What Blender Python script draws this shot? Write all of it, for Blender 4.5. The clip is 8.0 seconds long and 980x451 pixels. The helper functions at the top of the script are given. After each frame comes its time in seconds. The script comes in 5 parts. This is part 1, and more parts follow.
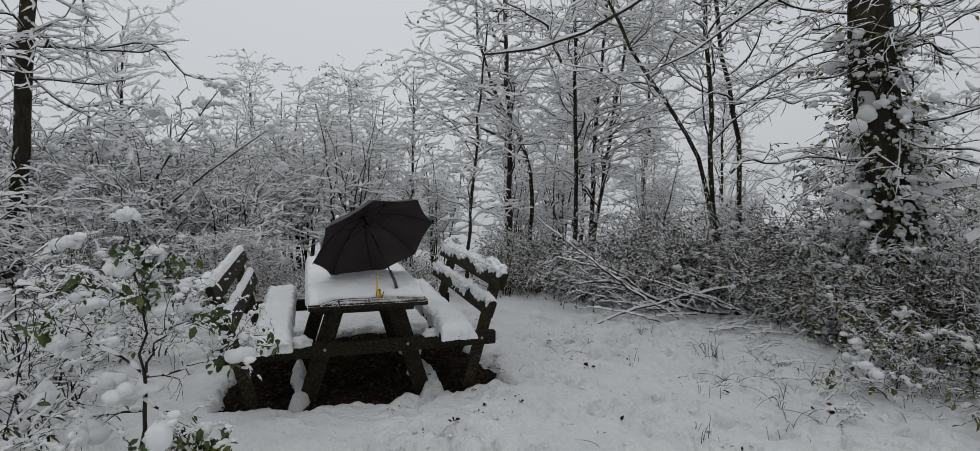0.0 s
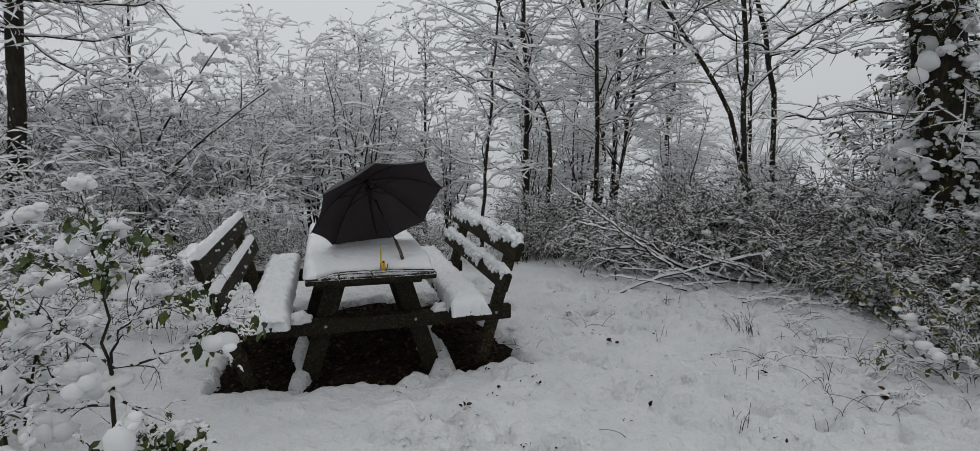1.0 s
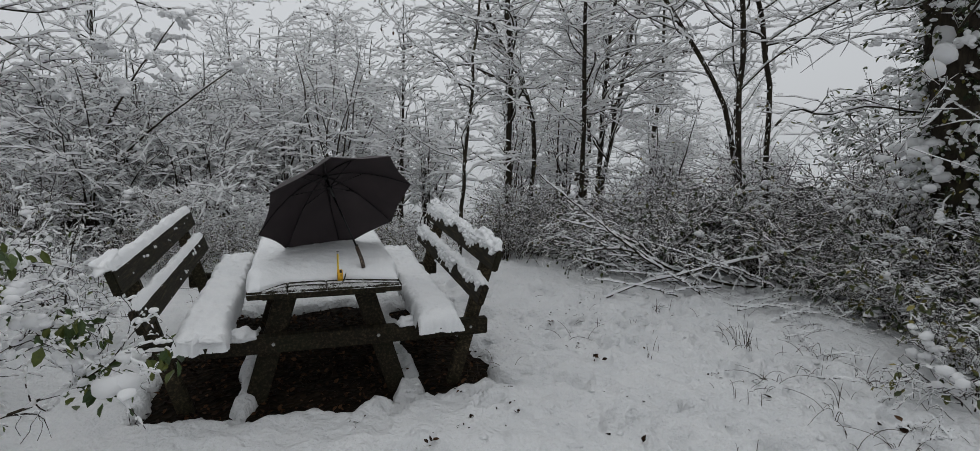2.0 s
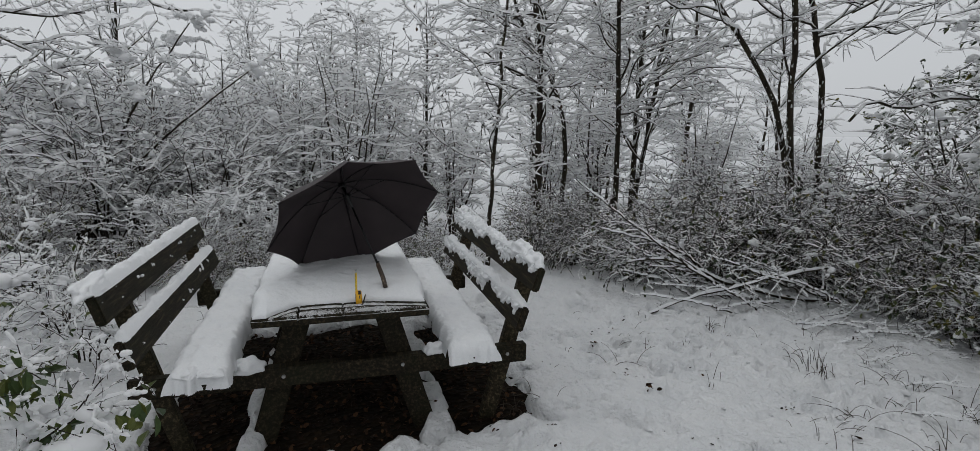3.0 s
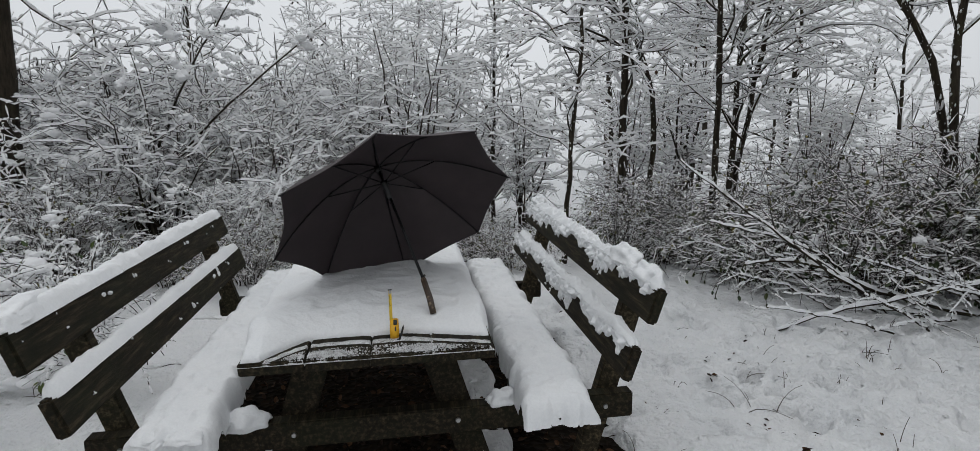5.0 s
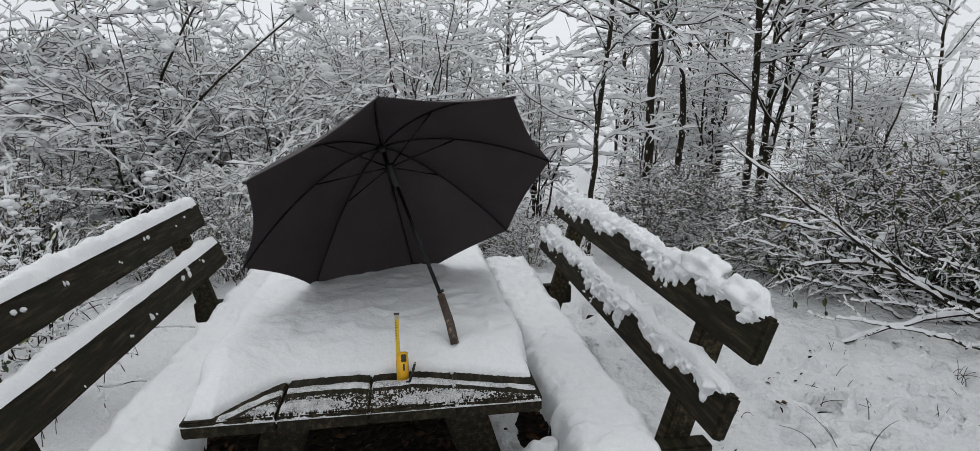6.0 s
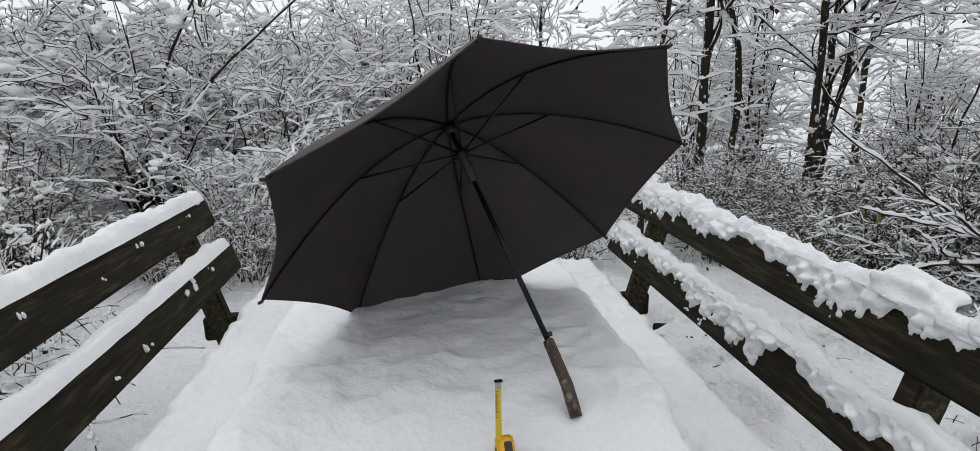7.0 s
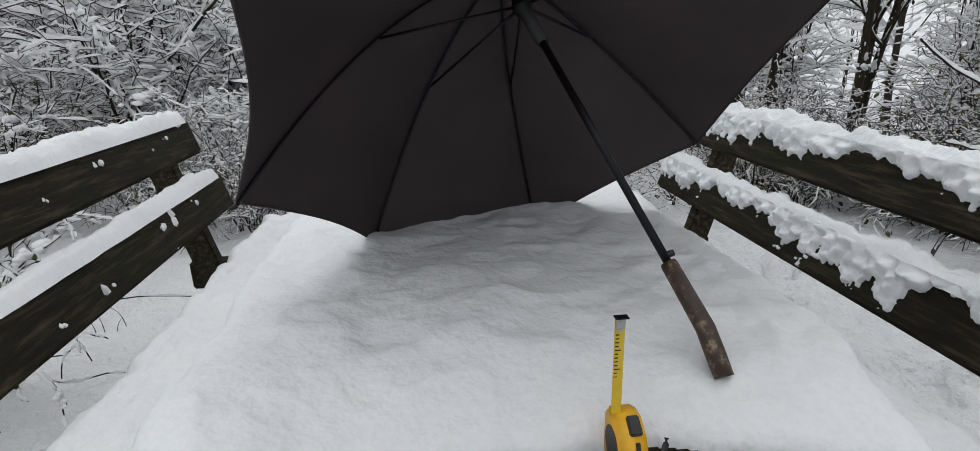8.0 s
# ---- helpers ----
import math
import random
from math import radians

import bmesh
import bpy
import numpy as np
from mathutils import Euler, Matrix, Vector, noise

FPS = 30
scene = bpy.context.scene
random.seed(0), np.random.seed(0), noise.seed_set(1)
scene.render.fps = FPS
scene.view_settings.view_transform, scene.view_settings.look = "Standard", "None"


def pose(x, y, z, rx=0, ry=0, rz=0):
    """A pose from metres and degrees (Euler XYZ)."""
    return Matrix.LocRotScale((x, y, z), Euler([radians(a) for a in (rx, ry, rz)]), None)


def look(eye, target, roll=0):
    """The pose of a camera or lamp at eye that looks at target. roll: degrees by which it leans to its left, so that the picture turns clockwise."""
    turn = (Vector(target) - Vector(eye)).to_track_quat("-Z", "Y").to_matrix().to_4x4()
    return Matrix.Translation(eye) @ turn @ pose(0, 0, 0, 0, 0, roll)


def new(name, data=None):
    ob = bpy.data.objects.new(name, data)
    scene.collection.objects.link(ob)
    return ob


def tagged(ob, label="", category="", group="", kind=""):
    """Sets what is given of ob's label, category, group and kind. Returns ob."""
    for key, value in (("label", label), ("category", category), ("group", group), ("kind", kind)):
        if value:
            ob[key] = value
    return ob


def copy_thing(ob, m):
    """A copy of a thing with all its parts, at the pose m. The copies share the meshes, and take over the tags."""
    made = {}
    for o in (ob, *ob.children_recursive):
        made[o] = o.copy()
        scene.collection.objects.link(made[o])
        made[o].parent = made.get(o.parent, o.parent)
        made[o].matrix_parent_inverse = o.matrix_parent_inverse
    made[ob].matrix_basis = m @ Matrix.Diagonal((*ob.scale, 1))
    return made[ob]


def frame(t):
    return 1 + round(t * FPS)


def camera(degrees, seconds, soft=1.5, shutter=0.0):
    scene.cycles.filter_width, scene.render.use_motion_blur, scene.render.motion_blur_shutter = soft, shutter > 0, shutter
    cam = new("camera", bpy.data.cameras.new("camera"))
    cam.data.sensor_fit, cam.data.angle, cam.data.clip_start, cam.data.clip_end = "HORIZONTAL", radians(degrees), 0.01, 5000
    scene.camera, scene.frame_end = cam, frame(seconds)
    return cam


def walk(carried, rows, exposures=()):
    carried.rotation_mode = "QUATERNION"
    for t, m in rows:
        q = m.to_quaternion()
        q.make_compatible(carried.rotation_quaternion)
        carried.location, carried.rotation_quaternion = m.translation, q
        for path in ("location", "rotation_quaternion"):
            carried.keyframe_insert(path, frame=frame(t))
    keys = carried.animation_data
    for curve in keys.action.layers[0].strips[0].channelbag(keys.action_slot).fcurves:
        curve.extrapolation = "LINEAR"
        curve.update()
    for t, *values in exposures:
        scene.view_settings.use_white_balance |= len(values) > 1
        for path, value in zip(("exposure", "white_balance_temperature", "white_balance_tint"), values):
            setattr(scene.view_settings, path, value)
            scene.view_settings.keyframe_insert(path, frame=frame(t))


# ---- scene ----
cam = camera(81.7, 8.0, soft=0.6)
PATH = [
    (0, (0.125, -0.161, 1.608), (0.075, 1.831, 1.438), 0.7),
    (0.5, (0.205, 0.01, 1.605), (0.103, 1.992, 1.361), 0.4),
    (1, (0.133, 0.246, 1.606), (0.024, 2.219, 1.296), 0.3),
    (1.2, (0.101, 0.346, 1.622), (0.029, 2.319, 1.301), 0.5),
    (2.3, (0.171, 0.859, 1.639), (0.118, 2.826, 1.28), 1.5),
    (2.5, (0.162, 0.941, 1.616), (0.083, 2.907, 1.26), 1.2),
    (3, (0.055, 1.177, 1.604), (-0.073, 3.143, 1.263), 0.6),
    (3.5, (0.043, 1.375, 1.577), (-0.084, 3.34, 1.228), 0.3),
    (4, (0.104, 1.608, 1.569), (-0.112, 3.56, 1.187), -0.4),
    (4.5, (0.051, 1.803, 1.537), (-0.296, 3.736, 1.157), -1.0),
    (4.7, (-0.004, 1.918, 1.523), (-0.372, 3.846, 1.141), -0.9),
    (5.8, (-0.272, 2.488, 1.431), (-0.616, 4.411, 1.003), 0.1),
    (6, (-0.295, 2.595, 1.427), (-0.674, 4.51, 0.99), -0.1),
    (6.5, (-0.417, 2.814, 1.393), (-0.837, 4.714, 0.933), -0.4),
    (7, (-0.617, 3.054, 1.367), (-1.041, 4.948, 0.883), -0.6),
    (7.5, (-0.707, 3.233, 1.29), (-1.12, 5.118, 0.764), -0.5),
    (8, (-0.798, 3.359, 1.151), (-1.236, 5.213, 0.543), -0.8),
]
walk(cam, [(t, look(eye, target, roll)) for t, eye, target, roll in PATH],
     [(0.0, -0.13), (2.5, -0.11), (3.5, -0.11), (4.0, -0.02), (4.5, 0.06), (6.0, 0.36), (6.5, 0.40), (7.0, 0.54), (7.5, 0.53), (8.0, 0.46)])

# ---------------------------------------------------------------- light
world = bpy.data.worlds.new("overcast_sky")
scene.world = world
world.use_nodes = True
wn = world.node_tree.nodes
sky = wn.new("ShaderNodeTexSky")
sky.sky_type = 'NISHITA'
sky.sun_disc = False
sky.sun_elevation, sky.sun_rotation = radians(50), radians(-15)
sky.air_density, sky.dust_density, sky.ozone_density = 1.0, 4.0, 1.0
grey = wn.new("ShaderNodeHueSaturation")
grey.inputs["Saturation"].default_value = 0.12
world.node_tree.links.new(sky.outputs[0], grey.inputs["Color"])
tint = wn.new("ShaderNodeMix")
tint.data_type, tint.blend_type = "RGBA", "MULTIPLY"
tint.inputs[0].default_value, tint.inputs[7].default_value = 1.0, (0.97, 1.0, 1.03, 1)
world.node_tree.links.new(grey.outputs[0], tint.inputs[6])
cloud = wn.new("ShaderNodeMix")
cloud.data_type = "RGBA"
cloud.inputs[0].default_value, cloud.inputs[7].default_value = 0.85, (5.22, 5.43, 5.68, 1)
world.node_tree.links.new(tint.outputs[2], cloud.inputs[6])
world.node_tree.links.new(cloud.outputs[2], wn["Background"].inputs["Color"])
wn["Background"].inputs["Strength"].default_value = 0.113

sun = new("sun", bpy.data.lights.new("sun", "SUN"))
sun.data.energy, sun.data.angle, sun.data.color = 0.55, radians(90), (1.0, 0.99, 0.97)
sun.matrix_world = look((0.8, -1.0, 10), (0, 0, 0))


# ---------------------------------------------------------------- materials
def material(name, build):
    m = bpy.data.materials.new(name)
    m.use_nodes = True
    nt = m.node_tree
    bsdf = nt.nodes["Principled BSDF"]
    build(nt, bsdf)
    return m


def node(nt, kind, **values):
    n = nt.nodes.new(kind)
    for key, value in values.items():
        n.inputs[key.replace("_", " ")].default_value = value
    return n


def coords(nt, scale=(1, 1, 1), what="Object"):
    tc = nt.nodes.new("ShaderNodeTexCoord")
    mp = nt.nodes.new("ShaderNodeMapping")
    mp.inputs["Scale"].default_value = scale
    nt.links.new(tc.outputs[what], mp.inputs["Vector"])
    return mp.outputs[0]


def noise_at(nt, vec, scale, detail=4.0, rough=0.6):
    n = node(nt, "ShaderNodeTexNoise", Scale=scale, Detail=detail, Roughness=rough)
    nt.links.new(vec, n.inputs["Vector"])
    return n.outputs["Fac"]


def ramp(nt, fac, stops):
    r = nt.nodes.new("ShaderNodeValToRGB")
    while len(r.color_ramp.elements) < len(stops):
        r.color_ramp.elements.new(0.5)
    for e, (p, c) in zip(r.color_ramp.elements, stops):
        e.position, e.color = p, (*c, 1)
    nt.links.new(fac, r.inputs[0])
    return r.outputs[0]


def mixed(nt, fac, a, b, mode="MIX"):
    m = nt.nodes.new("ShaderNodeMix")
    m.data_type, m.blend_type = "RGBA", mode
    for sock, val in ((m.inputs[0], fac), (m.inputs[6], a), (m.inputs[7], b)):
        if isinstance(val, (int, float)):
            sock.default_value = val
        elif isinstance(val, tuple):
            sock.default_value = (*val, 1)
        else:
            nt.links.new(val, sock)
    return m.outputs[2]


def bump(nt, bsdf, fac, strength, distance):
    b = node(nt, "ShaderNodeBump", Strength=strength, Distance=distance)
    nt.links.new(fac, b.inputs["Height"])
    nt.links.new(b.outputs[0], bsdf.inputs["Normal"])


def snow_look(nt, bsdf, relief=1.0, white=1.0):
    v = coords(nt)
    big, fine = noise_at(nt, v, 3.0), noise_at(nt, v, 120.0, 3.0, 0.7)
    col = ramp(nt, big, [(0.3, tuple(white * c for c in (0.70, 0.715, 0.73))), (0.7, tuple(white * c for c in (0.79, 0.795, 0.80)))])
    nt.links.new(mixed(nt, 0.14, col, ramp(nt, fine, [(0.35, (0.66, 0.68, 0.70)), (0.6, (0.95, 0.95, 0.95))])), bsdf.inputs["Base Color"])
    bsdf.inputs["Roughness"].default_value = 0.75
    bsdf.inputs["Specular IOR Level"].default_value = 0.25
    mid = noise_at(nt, v, 32.0, 3.0, 0.5)
    add = nt.nodes.new("ShaderNodeMath")
    add.operation = "MULTIPLY_ADD"
    add.inputs[1].default_value = 0.05
    nt.links.new(fine, add.inputs[0])
    nt.links.new(mid, add.inputs[2])
    add2 = nt.nodes.new("ShaderNodeMath")
    add2.operation = "MULTIPLY_ADD"
    add2.inputs[1].default_value = 1.6
    nt.links.new(noise_at(nt, v, 13.0, 4.0, 0.55), add2.inputs[0])
    nt.links.new(add.outputs[0], add2.inputs[2])
    bump(nt, bsdf, add2.outputs[0], 0.45 + 0.15 * (relief - 1), 0.012 * relief)


def twig_snow_look(nt, bsdf):
    v = coords(nt)
    col = ramp(nt, noise_at(nt, v, 14.0, 3.0), [(0.3, (0.93, 0.935, 0.945)), (0.7, (0.97, 0.97, 0.972))])
    nt.links.new(col, bsdf.inputs["Base Color"])
    bsdf.inputs["Roughness"].default_value = 0.9
    bsdf.inputs["Specular IOR Level"].default_value = 0.1
    bump(nt, bsdf, noise_at(nt, v, 60.0, 3.0), 0.4, 0.008)
    glow = nt.nodes.new("ShaderNodeBsdfTranslucent")
    nt.links.new(col, glow.inputs["Color"])
    mix = nt.nodes.new("ShaderNodeMixShader")
    mix.inputs[0].default_value = 0.4
    nt.links.new(bsdf.outputs[0], mix.inputs[1])
    nt.links.new(glow.outputs[0], mix.inputs[2])
    nt.links.new(mix.outputs[0], nt.nodes["Material Output"].inputs["Surface"])


def bark_look(dark, light, moss=(0.05, 0.06, 0.025)):
    def build(nt, bsdf):
        v = coords(nt, (1, 1, 0.18))
        n = noise_at(nt, v, 26.0, 6.0, 0.7)
        spots = noise_at(nt, coords(nt), 3.2, 4.0, 0.65)
        col = ramp(nt, n, [(0.32, dark), (0.68, light)])
        col = mixed(nt, ramp(nt, spots, [(0.55, (0, 0, 0)), (0.72, (0.7, 0.7, 0.7))]), col, moss)
        nt.links.new(col, bsdf.inputs["Base Color"])
        bsdf.inputs["Roughness"].default_value = 0.9
        bsdf.inputs["Specular IOR Level"].default_value = 0.2
        bump(nt, bsdf, n, 0.8, 0.01)
    return build


def timber_look(nt, bsdf, worn=1.0):
    info = nt.nodes.new("ShaderNodeObjectInfo")
    tc = nt.nodes.new("ShaderNodeTexCoord")
    off = node(nt, "ShaderNodeVectorMath")
    off.operation = "ADD"
    nt.links.new(tc.outputs["Object"], off.inputs[0])
    scl = node(nt, "ShaderNodeMath")
    scl.operation = "MULTIPLY"
    scl.inputs[1].default_value = 17.0
    nt.links.new(info.outputs["Random"], scl.inputs[0])
    nt.links.new(scl.outputs[0], off.inputs[1])
    mp = nt.nodes.new("ShaderNodeMapping")
    mp.inputs["Scale"].default_value = (9, 0.9, 9)
    nt.links.new(off.outputs[0], mp.inputs["Vector"])
    grain = noise_at(nt, mp.outputs[0], 7.0, 8.0, 0.7)
    blot = noise_at(nt, off.outputs[0], 5.0, 5.0, 0.6)
    col = ramp(nt, grain, [(0.25, (0.004, 0.0035, 0.0027)), (0.5, (0.016 * worn, 0.0130 * worn, 0.0078 * worn)), (0.78, (0.092 * worn, 0.070 * worn, 0.040 * worn))])
    col = mixed(nt, ramp(nt, blot, [(0.45, (0, 0, 0)), (0.75, (0.6, 0.6, 0.6))]), col, (0.015, 0.018, 0.008))
    flecks = noise_at(nt, off.outputs[0], 55.0, 2.0, 0.5)
    col = mixed(nt, ramp(nt, flecks, [(0.80, (0, 0, 0)), (0.83, (0.5, 0.5, 0.5))]), col, (0.6, 0.6, 0.6))
    nt.links.new(col, bsdf.inputs["Base Color"])
    bsdf.inputs["Roughness"].default_value = 0.75
    bsdf.inputs["Specular IOR Level"].default_value = 0.15
    bump(nt, bsdf, grain, 0.6, 0.006)


def litter_look(nt, bsdf):
    v = coords(nt)
    vo = node(nt, "ShaderNodeTexVoronoi", Scale=26.0, Randomness=1.0)
    nt.links.new(v, vo.inputs["Vector"])
    n = noise_at(nt, v, 9.0, 6.0, 0.7)
    col = mixed(nt, 0.55, ramp(nt, vo.outputs["Color"], [(0.2, (0.004, 0.003, 0.002)), (0.55, (0.013, 0.009, 0.006)), (0.9, (0.035, 0.022, 0.013))]),
                ramp(nt, n, [(0.3, (0.004, 0.0035, 0.0025)), (0.7, (0.016, 0.012, 0.007))]))
    nt.links.new(col, bsdf.inputs["Base Color"])
    bsdf.inputs["Roughness"].default_value = 0.9
    bsdf.inputs["Specular IOR Level"].default_value = 0.08
    bump(nt, bsdf, vo.outputs["Distance"], 1.0, 0.02)


def leaf_look(stops, gloss=0.45, sheen=0.4):
    def build(nt, bsdf):
        geo = nt.nodes.new("ShaderNodeNewGeometry")
        col = ramp(nt, geo.outputs["Random Per Island"], stops)
        n = noise_at(nt, coords(nt), 90.0, 3.0)
        nt.links.new(mixed(nt, 0.5, col, ramp(nt, n, [(0.3, (0.4, 0.4, 0.4)), (0.7, (1.4, 1.35, 1.2))]), "MULTIPLY"), bsdf.inputs["Base Color"])
        bsdf.inputs["Roughness"].default_value = gloss
        bsdf.inputs["Specular IOR Level"].default_value = sheen
    return build


def cloth_look(nt, bsdf):
    v = coords(nt)
    weave = noise_at(nt, v, 900.0, 2.0)
    n = noise_at(nt, v, 6.0, 4.0)
    nt.links.new(ramp(nt, n, [(0.3, (0.028, 0.0205, 0.022)), (0.7, (0.043, 0.031, 0.033))]), bsdf.inputs["Base Color"])
    bsdf.inputs["Roughness"].default_value = 0.62
    bsdf.inputs["Specular IOR Level"].default_value = 0.35
    bump(nt, bsdf, weave, 0.15, 0.001)
    thin = nt.nodes.new("ShaderNodeBsdfTranslucent")
    thin.inputs["Color"].default_value = (0.045, 0.043, 0.047, 1)
    mix = nt.nodes.new("ShaderNodeMixShader")
    mix.inputs[0].default_value = 0.04
    nt.links.new(bsdf.outputs[0], mix.inputs[1])
    nt.links.new(thin.outputs[0], mix.inputs[2])
    nt.links.new(mix.outputs[0], nt.nodes["Material Output"].inputs["Surface"])


def plain_look(colour, rough, metal=0.0, scale=40.0, amount=0.25):
    def build(nt, bsdf):
        n = noise_at(nt, coords(nt), scale, 5.0)
        dim = tuple(c * 0.55 for c in colour)
        nt.links.new(mixed(nt, amount, colour, ramp(nt, n, [(0.35, dim), (0.7, colour)])), bsdf.inputs["Base Color"])
        bsdf.inputs["Roughness"].default_value = rough
        bsdf.inputs["Metallic"].default_value = metal
    return build


def handle_look(nt, bsdf):
    n = noise_at(nt, coords(nt), 60.0, 6.0, 0.7)
    nt.links.new(ramp(nt, n, [(0.3, (0.023, 0.013, 0.008)), (0.54, (0.045, 0.026, 0.015)), (0.65, (0.21, 0.16, 0.10))]), bsdf.inputs["Base Color"])
    bsdf.inputs["Roughness"].default_value = 0.5


def frost_look(nt, bsdf):
    """Thin grainy snow through which the dark board shows."""
    v = coords(nt)
    grain = noise_at(nt, v, 420.0, 3.0, 0.7)
    patch = noise_at(nt, v, 26.0, 4.0, 0.6)
    col = mixed(nt, ramp(nt, grain, [(0.40, (0, 0, 0)), (0.62, (1, 1, 1))]), (0.10, 0.095, 0.085), (0.72, 0.725, 0.735))
    nt.links.new(mixed(nt, ramp(nt, patch, [(0.38, (0, 0, 0)), (0.66, (0.75, 0.75, 0.75))]), col, (0.72, 0.73, 0.74)), bsdf.inputs["Base Color"])
    bsdf.inputs["Roughness"].default_value = 0.8
    bsdf.inputs["Specular IOR Level"].default_value = 0.2
    bump(nt, bsdf, grain, 0.5, 0.003)


FROST = material("grainy_frost", frost_look)
SNOW = material("fresh_snow", snow_look)
TRODDEN = material("trodden_snow", lambda nt, bsdf: snow_look(nt, bsdf, 2.8, 0.90))
TWIG_SNOW = material("clinging_snow", twig_snow_look)
BARK = material("dark_bark", bark_look((0.009, 0.0075, 0.0055), (0.054, 0.043, 0.030), (0.07, 0.068, 0.030)))
TWIG = material("twig_bark", bark_look((0.010, 0.0075, 0.0072), (0.045, 0.034, 0.031), (0.04, 0.035, 0.027)))
# Twig bark with the pale haze of the distance put into its colour.
HAZED_TWIG = material("haze_pale_twigs", bark_look((0.035, 0.030, 0.031), (0.13, 0.118, 0.117), (0.10, 0.095, 0.085)))
TIMBER = material("dark_stained_timber", timber_look)
POST_TIMBER = material("worn_brown_timber", lambda nt, bsdf: timber_look(nt, bsdf, 1.9))
LITTER = material("leaf_litter", litter_look)
GREEN = material("green_leaves", leaf_look([(0.0, (0.022, 0.048, 0.010)), (0.5, (0.05, 0.085, 0.016)), (1.0, (0.12, 0.135, 0.024))]))
OLIVE = material("olive_leaves", leaf_look([(0.0, (0.04, 0.055, 0.015)), (0.55, (0.10, 0.11, 0.03)), (1.0, (0.26, 0.22, 0.05))]))
BROWN = material("withered_leaves", leaf_look([(0.0, (0.007, 0.004, 0.003)), (0.6, (0.022, 0.012, 0.007)), (1.0, (0.085, 0.044, 0.022))], 0.7, 0.12))
IVY = material("ivy_leaves", leaf_look([(0.0, (0.012, 0.022, 0.008)), (0.6, (0.03, 0.05, 0.015)), (1.0, (0.07, 0.08, 0.02))]))
STRAW = material("dry_grass", plain_look((0.045, 0.032, 0.020), 0.85))
CLOTH = material("black_umbrella_cloth", cloth_look)
BLACK_METAL = material("black_painted_metal", plain_look((0.012, 0.012, 0.013), 0.35, 0.6))
BLACK_PLASTIC = material("black_plastic", plain_look((0.012, 0.012, 0.012), 0.5))
YELLOW_PLASTIC = material("yellow_plastic", plain_look((0.80, 0.42, 0.012), 0.45, 0.0, 80.0, 0.2))
BLADE = material("yellow_tape_blade", plain_look((0.72, 0.50, 0.03), 0.4, 0.0, 120.0, 0.2))
STEEL = material("steel", plain_look((0.45, 0.45, 0.44), 0.35, 1.0))
WHITE_PLASTIC = material("white_plastic", plain_look((0.8, 0.8, 0.78), 0.5))
HANDLE = material("worn_brown_handle", handle_look)


# ---------------------------------------------------------------- helpers
def mesh_of(name, verts, faces, mat, smooth=False):
    me = bpy.data.meshes.new(name)
    verts = np.asarray(verts, dtype=np.float32)
    faces = np.asarray(faces, dtype=np.int32)
    k = faces.shape[1]
    me.vertices.add(len(verts))
    me.vertices.foreach_set("co", verts.ravel())
    me.loops.add(faces.size)
    me.loops.foreach_set("vertex_index", faces.ravel())
    me.polygons.add(len(faces))
    me.polygons.foreach_set("loop_start", np.arange(0, faces.size, k, dtype=np.int32))
    me.polygons.foreach_set("use_smooth", np.full(len(faces), smooth))
    me.update(calc_edges=True)
    me.validate()
    me.materials.append(mat)
    return me


def sheet_part(name, verts, faces, mat, parent=None, label="", smooth=False, kind=""):
    ob = new(name, mesh_of(name, verts, faces, mat, smooth))
    ob.parent = parent
    return tagged(ob, label, kind=kind)


def part(name, bm, mat, parent=None, label="", smooth=False):
    me = bpy.data.meshes.new(name)
    bmesh.ops.recalc_face_normals(bm, faces=bm.faces)
    for f in bm.faces:
        f.smooth = smooth
    bm.to_mesh(me)
    bm.free()
    me.materials.append(mat)
    ob = new(name, me)
    ob.parent = parent
    return tagged(ob, label)


def thing(name, m, label, category, group="", kind=""):
    ob = new(name)
    ob.empty_display_size = 0.1
    ob.matrix_world = m
    return tagged(ob, label, category, group, kind)


def box(size, m=Matrix(), bevel=0.006, wobble=0.0):
    bm = bmesh.new()
    bmesh.ops.create_cube(bm, size=1)
    for v in bm.verts:
        v.co = Vector((v.co.x * size[0], v.co.y * size[1], v.co.z * size[2]))
        if wobble:
            v.co += Vector([random.uniform(-wobble, wobble) for _ in range(3)])
    if bevel:
        bmesh.ops.bevel(bm, geom=list(bm.edges), offset=bevel, segments=2, affect="EDGES")
    bmesh.ops.transform(bm, matrix=m, verts=bm.verts)
    return bm


def rod(points, radii, sides=10):
    bm = bmesh.new()
    pts = [Vector(p) for p in points]
    rings = []
    for i, p in enumerate(pts):
        t = (pts[min(i + 1, len(pts) - 1)] - pts[max(i - 1, 0)]).normalized()
        s = t.cross(Vector((0.31, 0.53, 0.79))).normalized()
        n = s.cross(t)
        rings.append([bm.verts.new(p + radii[i] * (math.cos(a) * s + math.sin(a) * n)) for a in [2 * math.pi * k / sides for k in range(sides)]])
    for a, b in zip(rings, rings[1:]):
        for k in range(sides):
            bm.faces.new((a[k], a[(k + 1) % sides], b[(k + 1) % sides], b[k]))
    bm.faces.new(rings[0])
    bm.faces.new(rings[-1])
    return bm


LATTICE = np.random.RandomState(5).rand(256, 256)


